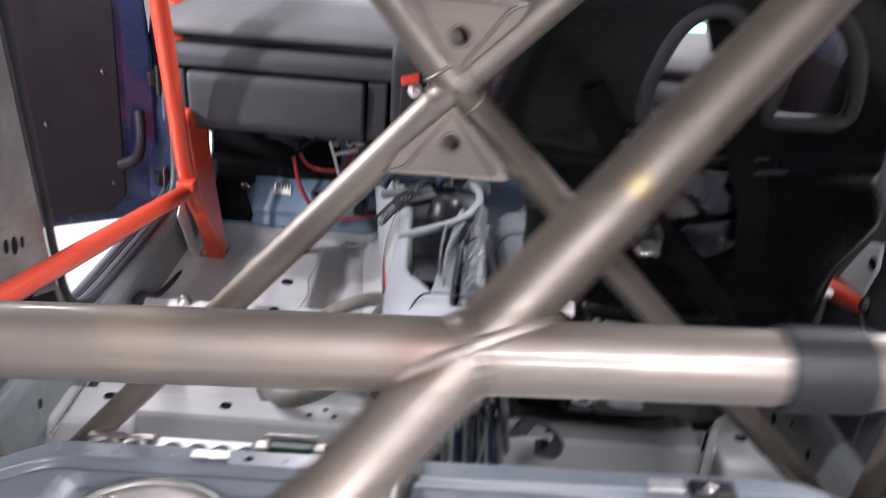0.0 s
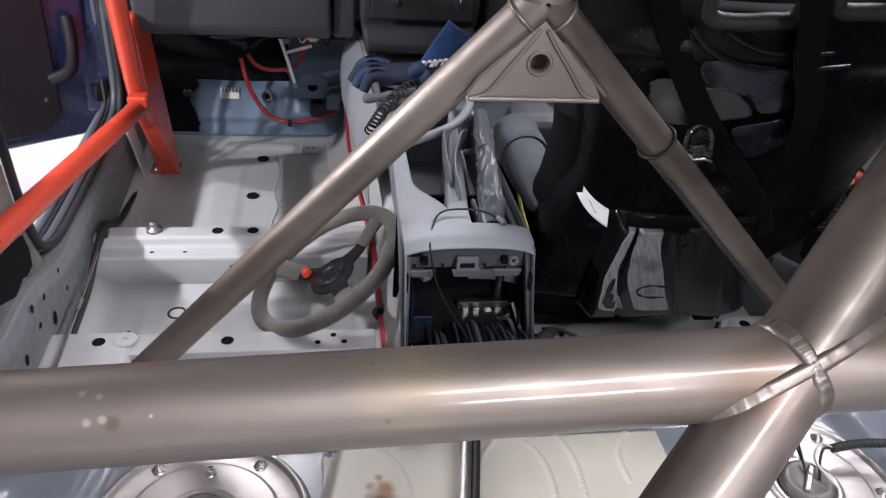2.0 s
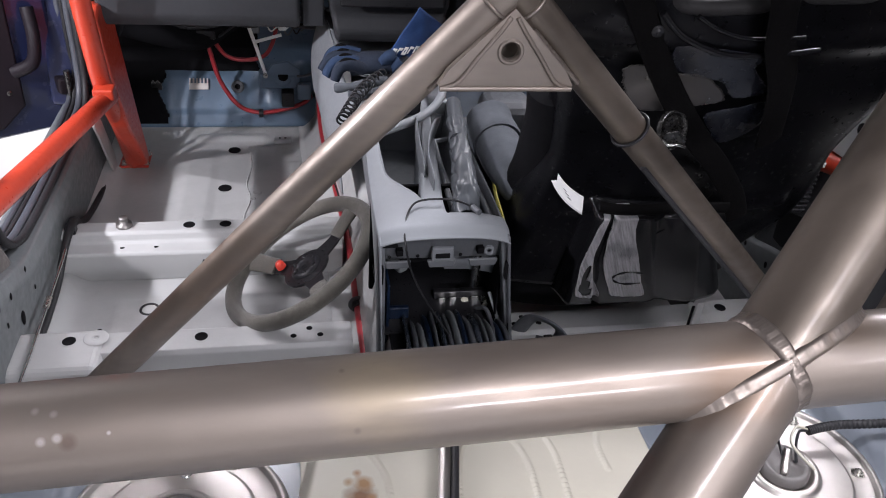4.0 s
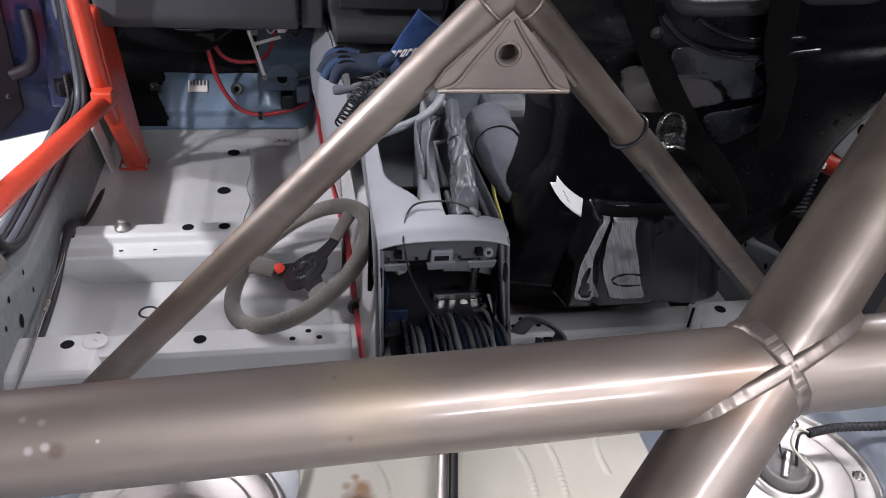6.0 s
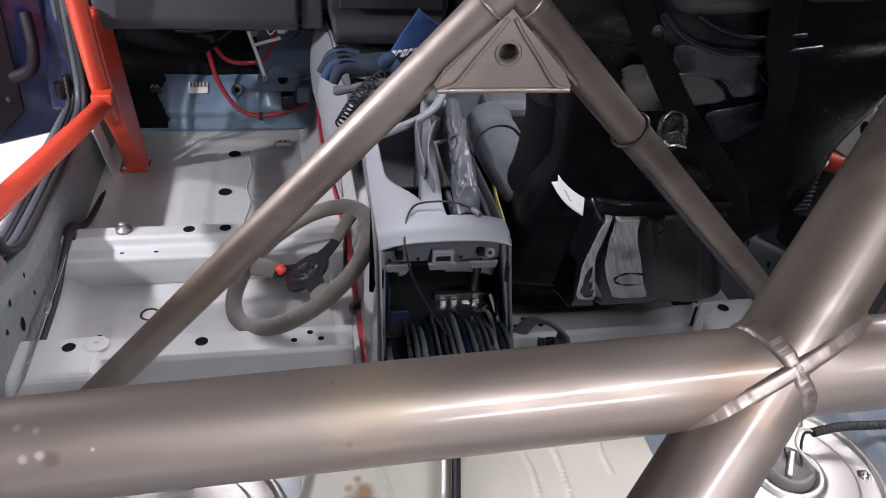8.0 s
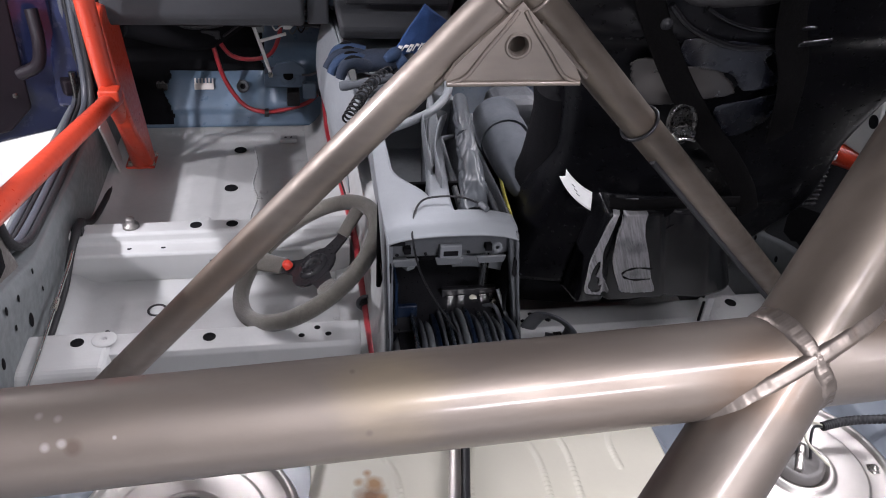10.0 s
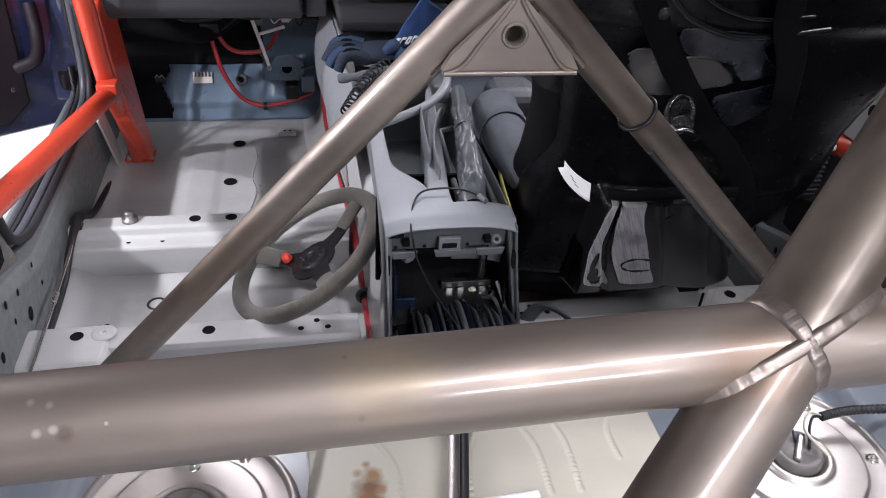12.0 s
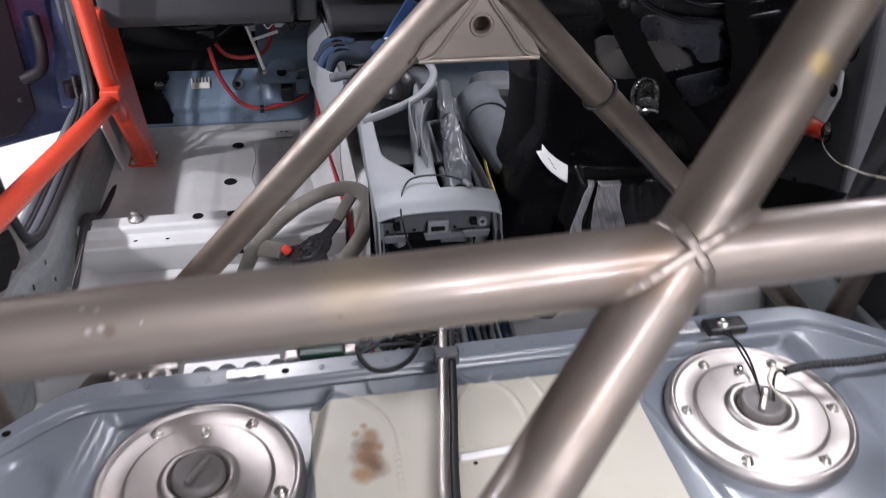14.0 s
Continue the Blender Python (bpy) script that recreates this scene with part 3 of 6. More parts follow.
lone("wiring_strip", tube([(-0.712, 2.13, 0.012), (-0.712, 1.98, 0.024), (-0.710, 1.85, 0.050), (-0.708, 1.77, 0.088), (-0.704, 1.72, 0.118), (-0.704, 1.64, 0.110), (-0.708, 1.55, 0.070), (-0.708, 1.40, 0.06)], lambda q: 0.0075 + 0.004 * math.exp(-((q - 0.52) / 0.12) ** 2), 10, 6), RUBBER,
     "black plastic wiring strip along the foot of the sill", "wiring strip", loc=(-0.713, 1.8, 0.03))

# ---- tank covers, sheet, pipes on the rear pan ----
COVER = [(0.0, 0.003), (0.033, 0.003), (0.036, 0.012), (0.038, 0.0135), (0.043, 0.0135), (0.045, 0.012), (0.0465, 0.0085), (0.050, 0.0082), (0.084, 0.0082), (0.0865, 0.0078), (0.0885, 0.0045), (0.090, 0.0042),
         (0.112, 0.0042), (0.1135, 0.0048), (0.1155, 0.0085), (0.118, 0.0092), (0.122, 0.0085), (0.126, 0.0), (0.126, -0.009)]


def tank_cover(x, y, z, turn, lid):
    c = thing("tank_cover", (x, y, z), "round bare aluminium tank cover bolted to the rear pan" if not lid else "round bare aluminium tank cover with a grey sender cap and wiring",
              "tank cover", "tank covers")
    part("disc", lathe(COVER, 72, pose(x, y, z)), ALU, c)
    for k in range(6 if lid else 5):
        a = radians(turn + (60 if lid else 72) * k)
        part("nut", lathe([(0, 0.007), (0.003, 0.007), (0.003, 0.0045), (0.0055, 0.0045), (0.006, 0.001), (0.009, 0.0008), (0.009, 0.0)], 6, pose(x + 0.101 * math.cos(a), y + 0.101 * math.sin(a), z + 0.0042)), ZINC, c)
    part("stud", lathe([(0, 0.009), (0.004, 0.009), (0.005, 0.008), (0.005, 0.002), (0.007, 0.0)], 12, pose(x + 0.004, y + 0.070, z + 0.008)), CHROME, c)
    cap = part("cap", lathe([(0, 0.012), (0.022, 0.012), (0.027, 0.015), (0.031, 0.013), (0.032, 0.0)], 36, pose(x, y, z + 0.008)), CAPGREY, c, "dull grey sender cap")
    part("bar", box(x - 0.022, x + 0.022, y - 0.004, y + 0.004, z + 0.019, z + 0.026, 0.002, 2, m=pose(x, y, 0, 0, 0, 55) @ pose(-x, -y, 0)), ALU if lid else CAPGREY, cap)
    return c


tank_cover(-0.366, 0.765, 0.3190, 53, False)
tank_cover(0.370, 0.764, 0.3190, 52, True)


def sheet_z(x, y):
    return pan_height(x, y + 0.0) + 0.0055


lone("cream_sheet", grid(lambda x, y: Vector((x, y, sheet_z(x, y))), steps(-0.230, 0.203, 230), steps(0.30, 0.66, 40) + steps(0.662, 0.858, 110), thick=-0.003), CREAM,
     "cream painted metal sheet with rust stains on the rear pan", "sheet", loc=(0, 0, 0))
t = thing("paper_label", (-0.013, 0.735, 0.337), "narrow blank white paper label stuck on the cream sheet", "label")
part("strip", grid(lambda x, y: Vector((x, y + 0.05 * x, sheet_z(x, y) + 0.0044 + 0.0010 * sm(0.020, 0.029, x))), steps(-0.054, 0.029, 24), steps(0.732, 0.743, 4), thick=-0.0004), WHITE, t)
for sx, sy in ((-0.036, 0.724), (0.0, 0.714)):
    ob = new("sheet_hole", solid("sheet_hole", lathe([(0, 0.0006), (0.0022, 0.0006), (0.0030, 0.0)], 12), DARK))
    ob.location = (sx, sy, sheet_z(sx, sy) + 0.0038)
    ob.parent = bpy.data.objects["cream_sheet"]
t = thing("fuel_pipes", (-0.05, 0.85, 0.34), "bright metal pipe and black hose clipped together along the rear pan", "pipe")
part("metal_pipe", tube([(-0.10, 0.50, 0.352), (-0.086, 0.66, 0.354), (-0.062, 0.80, 0.358), (-0.045, 0.90, 0.362), (-0.038, 0.94, 0.366), (-0.034, 0.965, 0.350), (-0.036, 0.98, 0.30)], 0.0072, 10, 6), ALU, t)
part("hose", tube([(-0.086, 0.50, 0.350), (-0.073, 0.66, 0.352), (-0.049, 0.80, 0.356), (-0.032, 0.90, 0.360), (-0.024, 0.955, 0.364), (-0.022, 0.985, 0.348), (-0.024, 1.0, 0.30)], 0.0055, 10, 6), RUBBER, t, "black hose")
part("clip", box(-0.058, -0.024, 0.885, 0.903, 0.349, 0.372, 0.003), CONSDARK, t)
t = thing("sender_wire", (0.38, 0.78, 0.34), "black braided wire running to the sender cap", "wire")
part("loom", tube([(0.418, 0.800, 0.353), (0.46, 0.803, 0.356), (0.53, 0.798, 0.358), (0.60, 0.80, 0.362), (0.71, 0.82, 0.375)], lambda q: 0.0058 + 0.0006 * math.sin(q * 260), 10, 40), RUBBER, t)
part("wire", tube([(0.418, 0.800, 0.353), (0.402, 0.796, 0.358), (0.390, 0.780, 0.352), (0.384, 0.762, 0.340)], 0.0019, 6, 6), BLACKP, t)
part("wire", tube([(0.418, 0.801, 0.354), (0.398, 0.800, 0.362), (0.382, 0.778, 0.356), (0.398, 0.745, 0.345)], 0.0019, 6, 6), CREAM, t, "pale wire")
part("wire", tube([(0.372, 0.775, 0.340), (0.370, 0.81, 0.365), (0.366, 0.84, 0.375), (0.368, 0.885, 0.358)], 0.0016, 6, 6), BLACKP, t)
lone("foil_patch", grid(lambda x, y: Vector((x, y, pan_height(x, y) + 0.004 + 0.0022 * noise.noise((x * 90, y * 90, 2)))), steps(-0.338, -0.288, 36), steps(0.911, 0.928, 14)), FOIL,
     "crumpled silver tape patch on the pan lip", "tape", loc=(-0.315, 0.92, 0.34))
spot_mesh = solid("spot_weld", lathe([(0, 0.0002), (0.003, 0.0004), (0.0038, 0.0012), (0.0046, 0.0)], 14), BLUEGREY)
lip_hole = solid("lip_hole", lathe([(0, 0.0006), (0.0045, 0.0006), (0.0055, 0.0)], 14), DARK)
seat_pan = bpy.data.objects["rear_seat_pan"]
for k, sx in enumerate((-0.60, -0.555, -0.52, -0.478, -0.44, -0.40, -0.362, -0.26, -0.21, -0.165, -0.12, -0.075, -0.012, 0.04, 0.095, 0.15, 0.21, 0.27, 0.33)):
    ob = new("lip_hole" if k in (0, 7) else "spot_weld", lip_hole if k in (0, 7) else spot_mesh)
    sy = pan_edge(sx) - 0.016
    ob.location = (sx, sy, pan_height(sx, sy) + 0.0005)
    ob.parent = seat_pan

# ---- bare steel cage ----
R1, R2 = 0.0206, 0.0192
cage = thing("roll_cage", (0, 0, 0), "bare brushed steel roll cage bars with welded joints", "roll cage")
NODE = Vector((-0.0195, 0.4222, 0.8592))
BAR_ENDS = Vector((-0.70, 0.4267, 0.828)), Vector((0.70, 0.4172, 0.8893))
DIR = Vector((0.684, 0.528, 0.598)).normalized()
part("cross_bar", tube(BAR_ENDS, R1, 36), STEEL, cage)
part("diagonal", tube([NODE - DIR * 0.75, NODE], R1, 28), STEEL, cage)
part("diagonal", tube([NODE, NODE + DIR * 0.80], R1, 28), STEELSHADE, cage, "bare steel tube in a darker, shaded colour")
XN = Vector((-0.024, 0.887, 0.888))
FEET = {-1: Vector((-0.66, 1.035, 0.115)), 1: Vector((0.66, 1.042, 0.198))}
for s in (-1, 1):
    # the right brace takes the darker copy, its shade being in the colour
    part("hoop_brace", tube([XN, FEET[s]], R2, 24), STEELSHADE if s > 0 else STEEL, cage)
    part("upper_brace", tube([XN, (s * 0.36, 0.91, 1.28)], R2, 24), STEEL, cage)
    part("backstay", tube([(s * 0.50, 0.87, 1.27), (s * 0.68, 0.40, 0.86), (s * 0.71, -0.1, 0.42)], R1, 20), STEEL, cage)
part("main_hoop", tube([(-0.69, 1.05, 0.02), (-0.69, 1.01, 0.40), (-0.67, 0.945, 0.85), (-0.61, 0.90, 1.14), (-0.46, 0.878, 1.285), (0.46, 0.878, 1.285), (0.61, 0.90, 1.14), (0.67, 0.945, 0.85), (0.69, 1.01, 0.40), (0.69, 1.05, 0.02)],
                       R1, 20, 5), STEEL, cage)
part("bar_sleeve", tube([BAR_ENDS[0].lerp(BAR_ENDS[1], 0.6029 + 0.001 * k) for k in range(34)], lambda q: R1 + 0.0022 + 0.0008 * math.cos(q * 33 * math.pi), 24), RUBBER, cage, "ribbed dark grey rubber sleeve")


def gusset(up):
    """A folded triangular plate between two braces, with a flanged hole."""
    s = 1 if up else -1
    y0 = XN.y - 0.006
    poly = [(0.0, s * 0.016), (0.068, s * 0.086), (0.062, s * 0.094), (-0.062, s * 0.094), (-0.068, s * 0.086)]
    n, bm = 40, bmesh.new()
    hole_c, hole_r = Vector((0, s * 0.056)), 0.0080
    ring_out, ring_in = [], []
    for k in range(n):
        a = 2 * math.pi * k / n
        d = Vector((math.cos(a), math.sin(a)))
        best = 1e9
        for i in range(len(poly)):
            p, q = Vector(poly[i]), Vector(poly[(i + 1) % len(poly)])
            e = q - p
            den = d.x * e.y - d.y * e.x
            if abs(den) < 1e-9:
                continue
            w = p - hole_c
            r = (w.x * e.y - w.y * e.x) / den
            u = (w.x * d.y - w.y * d.x) / den
            if r > 0 and -1e-6 <= u <= 1 + 1e-6:
                best = min(best, r)
        ring_out.append(hole_c + d * best)
        ring_in.append(hole_c + d * hole_r)
    for y in (y0 - 0.012, y0 - 0.004):
        sg = -1 if y < y0 - 0.01 else 1
        rows = []
        for rad, off in ((None, 0.0), (0.0130, 0.0), (0.0116, -0.0014), (0.0098, -0.0014), (0.0084, 0.0008), (0.0080, 0.003)):
            ring = ring_out if rad is None else [hole_c + (i - hole_c) * (rad / hole_r) for i in ring_in]
            rows.append([bm.verts.new((XN.x + o.x, y - sg * off, XN.z + o.y)) for o in ring])
        for a, b in zip(rows, rows[1:]):
            for k in range(n):
                bm.faces.new((a[k], a[(k + 1) % n], b[(k + 1) % n], b[k]))
        if sg < 0:
            front = rows
    for ra, rb in ((front[0], rows[0]), (front[-1], rows[-1])):
        for k in range(n):
            bm.faces.new((ra[k], ra[(k + 1) % n], rb[(k + 1) % n], rb[k]))
    bmesh.ops.recalc_face_normals(bm, faces=bm.faces[:])
    return bm


for s in (-1, 1):
    gp = part("gusset", gusset(s > 0), STEEL, cage, "folded steel gusset plate with a round hole")
    gy = XN.y - 0.0185
    part("fold_lip", tube([(XN.x - 0.064, gy, XN.z + s * 0.092), (XN.x + 0.064, gy, XN.z + s * 0.092)], 0.0028, 10), STEEL, gp)
    part("back_plate", prism([(XN.x - 0.058, XN.z + s * 0.088), (XN.x + 0.058, XN.z + s * 0.088), (XN.x, XN.z + s * 0.022)], XN.y + 0.012, XN.y + 0.015, "y", 0.0005, 1), STEEL, gp)
    for q in (-1, 1):
        part("fold", tube([(XN.x + q * 0.003, gy, XN.z + s * 0.024), (XN.x + q * 0.012, gy, XN.z + s * 0.038), (XN.x + q * 0.030, gy, XN.z + s * 0.062), (XN.x + q * 0.046, gy - 0.001, XN.z + s * 0.084), (XN.x + q * 0.060, gy, XN.z + s * 0.091)], 0.0022, 8, 5), STEEL, gp)


def weld_ring(centre, axis, along, r, spread=0.0, a0=0.0, a1=360.0):
    """A rippled bead round a tube joint; the ring leans along the second tube by spread."""
    axis = Vector(axis).normalized()
    u = axis.orthogonal().normalized()
    v = axis.cross(u)
    along = Vector(along).normalized()
    pts = []
    for k in range(61):
        a = radians(a0 + (a1 - a0) * k / 60)
        d = u * math.cos(a) + v * math.sin(a)
        pts.append(Vector(centre) + d * r + axis * spread * abs(d.dot(along)) * 1.0)
    return tube(pts, lambda q: 0.0022 + 0.00012 * math.sin(q * 190) + 0.0003 * noise.noise((q * 25, r * 90, 1)), 8)


def weld_cross(centre, d1, d2, r, wide):
    """Flat rippled bands along the two curves in which two equal tubes meet."""
    d1, d2 = Vector(d1).normalized(), Vector(d2).normalized()
    n = d1.cross(d2).normalized()
    half = d1.angle(d2) / 2
    for b, reach in (((d1 + d2).normalized(), r / math.sin(half)), ((d1 - d2).normalized(), r / math.cos(half))):
        m, bm, rings = 540, bmesh.new(), []
        for k in range(m):
            a = 2 * math.pi * k / m
            p = Vector(centre) + n * r * math.cos(a) + b * reach * math.sin(a)
            t = (-n * r * math.sin(a) + b * reach * math.cos(a)).normalized()
            up = (p - Vector(centre))
            up = (up - t * up.dot(t)).normalized()
            v = t.cross(up)
            scale = (k % 6) / 6
            drift = 0.0006 * noise.noise((k * 0.03, reach * 50, 0))
            w = wide * (0.75 + 0.35 * abs(math.sin(a))) * (1 + 0.02 * scale + 0.16 * noise.noise((k * 0.06, reach * 90, 4)))
            h = 0.0014 + 0.00008 * scale + 0.0004 * noise.noise((k * 0.09, 7, reach * 40))
            rings.append([bm.verts.new(p + v * (w * c + drift) + up * (h * e + 0.0002)) for c, e in ((-1.2, -0.9), (-0.95, 0.35), (-0.5, 1.0), (0, 0.72), (0.5, 1.0), (0.95, 0.35), (1.2, -0.9))])
        for k in range(m):
            for q in range(6):
                bm.faces.new((rings[k][q], rings[k][q + 1], rings[(k + 1) % m][q + 1], rings[(k + 1) % m][q])).smooth = True
        bmesh.ops.recalc_face_normals(bm, faces=bm.faces[:])
        part("weld", bm, WELD, cage)


weld_cross(NODE, BAR_ENDS[1] - BAR_ENDS[0], DIR, R1, 0.0043)
for s in (-1, 1):
    d = (FEET[s] - XN).normalized()
    part("weld", weld_ring(XN + d * 0.024, d, (0, 0, 1), R2 + 0.0006, 0.0), WELD, cage)
    w0, w1 = XN + d * 0.030 + Vector((0, -0.0160, -0.016)), XN + d * 0.112 + Vector((0, -0.0160, -0.016))
    part("weld", tube([w0.lerp(w1, k / 48) for k in range(49)], lambda q: 0.0026 + 0.0009 * noise.noise((q * 22, s * 3, 2)), 8), WELD, cage)
    d2 = (Vector((s * 0.36, 0.91, 1.28)) - XN).normalized()
    part("weld", weld_ring(XN + d2 * 0.024, d2, (0, 0, 1), R2 + 0.0006, 0.0), WELD, cage)

# ---- orange front cage ----
BAR_END = {-1: (-0.717, 1.085, 0.432), 1: (0.742, 1.262, 0.474)}
for s in (-1, 1):
    f = thing("cage_leg", (s * 0.66, 2.10, 0.02), "orange painted cage leg with a sill bar and foot plates", "roll cage", "orange cage legs")
    A = [(s * 0.660, 2.185, 0.015), (s * 0.652, 2.07, 0.18), (s * 0.645, 1.94, 0.34), (s * 0.64, 1.85, 0.62), (s * 0.625, 1.72, 0.95), (s * 0.60, 1.55, 1.2)]
    part("upright", tube(A, 0.0205, 20, 5), ORANGE, f)
    part("web_plate", prism([(1.895, 0.50), (1.93, 0.525), (2.04, 0.51), (2.11, 0.30), (2.215, 0.015), (2.17, 0.012), (2.02, 0.20), (1.94, 0.36)], s * 0.622, s * 0.660, "x", 0.008, 3), ORANGE, f)
    part("rear_tube", tube([(s * 0.67, 2.08, 0.30), (s * 0.665, 2.02, 0.56), (s * 0.655, 1.97, 0.80), (s * 0.65, 1.9, 1.0)], 0.0205, 16, 5), ORANGE, f)
    part("sill_bar", tube([(s * 0.635, 1.94, 0.315), BAR_END[s]], 0.0205, 20), ORANGE, f)
    part("bar_end", lathe([(0, 0.016), (0.010, 0.016), (0.012, 0.012), (0.019, 0.010), (0.0195, 0.0)], 20, look(BAR_END[s], (s * 0.63, 1.93, 0.315))), DULLMETAL, f, "bare metal end plug")
    part("clamp", box(s * 0.635 - 0.022, s * 0.635 + 0.022, 1.885, 1.925, 0.325, 0.352, 0.004), ORANGE, f)
    part("foot_plate", box(s * 0.655 - 0.045, s * 0.655 + 0.035, 2.165, 2.245, 0.006, 0.012, 0.002), ORANGE, f)
    for dy, dx in ((2.178, 0.028), (2.178, -0.028), (2.232, 0.028)):
        part("foot_bolt", lathe([(0, 0.010), (0.006, 0.010), (0.0065, 0.008), (0.0065, 0.002), (0.010, 0.0)], 6, pose(s * 0.655 - s * dx, dy, 0.012)), ZINC, f)
    part("side_bracket", prism([(2.02, 0.20), (2.06, 0.24), (2.17, 0.05), (2.17, 0.012), (2.13, 0.012)], s * 0.700, s * 0.706, "x", 0.002, 1), GREY, f, "bare grey bracket plate")


# ---- door seal, open door ----
for s in (-1, 1):
    t = thing("door_seal", (s * 0.755, 1.8, 0.2), "black rubber door seal round the front door opening", "door seal", "door seals")
    loop = [(1.33, 0.98), (1.358, 0.80), (1.386, 0.55), (1.402, 0.38), (1.432, 0.270), (1.50, 0.222), (1.60, 0.210), (1.85, 0.206), (2.04, 0.208), (2.11, 0.225), (2.145, 0.29), (2.155, 0.42), (2.175, 0.60), (2.23, 0.85)]

    def ring(x, out, r, mat, name, s=s, loop=loop):
        pts = [(s * x, y + out * (-1 if y < 1.5 else (1 if y > 2.08 else 0)), z - out * 0.15) for y, z in loop]
        return part(name, tube(pts, r, 8, 6), mat, t)
    ring(0.733, 0.0, 0.0085, RUBBER, "lip")
    ring(0.752, 0.020, 0.0090, SEALRUB, "rib")
    ring(0.768, 0.038, 0.0055, RUBBER, "rib")
    ring(0.782, 0.054, 0.0075, SEALRUB, "rib")

M = Matrix.Translation((-0.80, 2.20, 0)) @ Matrix.Rotation(radians(30), 4, "Z")
# along the door: local -x away from the hinge, local -y towards the car's inside
door = thing("front_door", (-0.80, 2.20, 0.12), "open dark navy car door with a bare dark inner panel", "car door")
outline = [(0.0, 0.16), (-0.05, 0.12), (-0.95, 0.115), (-1.08, 0.20), (-1.10, 0.50), (-1.12, 0.86), (-0.02, 0.86), (0.0, 0.6)]
part("shell", prism([(x, z) for x, z in outline], 0.0, 0.11, "y", 0.012, 3, M), NAVY, door)
card = [(-0.10, 0.20), (-0.16, 0.15), (-0.90, 0.15), (-1.0, 0.24), (-1.02, 0.80), (-0.12, 0.80), (-0.09, 0.72)]
part("inner_panel", prism([(x, z) for x, z in card], -0.012, 0.002, "y", 0.006, 3, M), DOORCARD, door, "flat dark grey inner panel")
for x, z in ((-0.13, 0.24), (-0.13, 0.55), (-0.30, 0.18), (-0.6, 0.18), (-0.28, 0.42)):
    part("rivet", lathe([(0, 0.003), (0.004, 0.002), (0.007, 0.0)], 12, M @ pose(x, -0.012, z, 90)), DULLMETAL, door)
part("handle_pull", tube([M @ Vector(p) for p in ((-0.05, -0.01, 0.44), (-0.055, -0.035, 0.37), (-0.07, -0.035, 0.315), (-0.11, -0.01, 0.29))], 0.016, 8, 6), DOORCARD, door, "dark pull strap")
for z in (0.245, 0.53):
    h = part("hinge", box(-0.025, 0.030, -0.045, -0.01, z - 0.022, z + 0.022, 0.008, 3, m=M), DOORCARD, door, "dark steel door hinge")
    part("pin", tube([M @ Vector((0.0, -0.045, z - 0.04)), M @ Vector((0.0, -0.045, z + 0.04))], 0.008, 10), DULLMETAL, h)
door2 = thing("front_door", (0.84, 1.8, 0.2), "closed dark navy car door with a dark inner panel", "car door")
part("shell", prism([(1.42, 0.2), (2.17, 0.2), (2.25, 0.86), (1.36, 0.86)], 0.815, 0.90, "x", 0.012, 3), NAVY, door2)
part("inner_panel", prism([(1.46, 0.25), (2.12, 0.25), (2.17, 0.8), (1.42, 0.8)], 0.803, 0.815, "x", 0.005, 2), DOORCARD, door2)

# B pillar holes and bits
hole_mesh = solid("pillar_hole", lathe([(0, 0.0006), (0.010, 0.0006), (0.0125, 0.0)], 16), DARK)
for s in (-1, 1):
    p = bpy.data.objects["pillar_west" if s < 0 else "pillar_east"]
    for y, z, k in ((1.262, 0.63, 1.3), (1.25, 0.47, 0.7), (1.275, 0.46, 0.9), (1.30, 0.455, 0.6), (1.24, 0.72, 0.6), (1.30, 0.34, 0.8)):
        ob = new("hole", hole_mesh)
        ob.matrix_world = pose(s * 0.7345, y, z, 0, -90 * s, 0) @ Matrix.Diagonal((k * 1.5, k, 1, 1))
        ob.parent = p
for s in (-1, 1):
    q = bpy.data.objects["sill_west" if s < 0 else "sill_east"]
    for y, z, k in ((1.40, 0.12, 1.2), (1.36, 0.20, 0.6), (1.44, 0.20, 0.5), (1.33, 0.16, 0.5), (1.48, 0.13, 0.45), (1.30, 0.22, 0.7), (1.25, 0.15, 0.9)):
        ob = new("hole", hole_mesh)
        lift = 0.10 + 0.05 * (1 - sm(1.30, 1.52, y))
        ob.matrix_world = pose(s * (0.7232 - 0.11 * max(0.0, z - lift) - 0.0010), y, z, 0, -90 * s, 0) @ Matrix.Diagonal((k, k * 0.7, 1, 1))
        ob.parent = q

for s in (-1, 1):
    p = bpy.data.objects["pillar_west" if s < 0 else "pillar_east"]
    part("belt_pocket", prism([(1.16, 0.40), (1.245, 0.372), (1.30, 0.345), (1.385, 0.315), (1.396, 0.28), (1.392, 0.245), (1.36, 0.243), (1.345, 0.252), (1.30, 0.245), (1.25, 0.268), (1.19, 0.30)], s * 0.7335, s * 0.742, "x", 0.002, 1), DARK, p, "dark open belt pocket")

# ---- dashboard ----
dash = thing("dashboard", (0, 2.2, 0.45), "dark grey grained plastic dashboard with a closed glovebox", "dashboard")
upper = [(2.62, 0.80), (2.30, 0.845), (2.10, 0.835), (1.99, 0.80), (1.935, 0.745), (1.925, 0.715), (1.95, 0.70), (2.02, 0.695), (2.45, 0.62)]
part("top_roll", prism([(y, z) for y, z in upper], -0.70, 0.70, "x", 0.012, 4), DASHLIT, dash, "grey top roll, its light put into the colour")
part("groove", prism([(1.98, 0.70), (1.975, 0.686), (2.4, 0.60), (2.4, 0.66)], -0.69, 0.69, "x", 0.003, 2), BLACKP, dash)
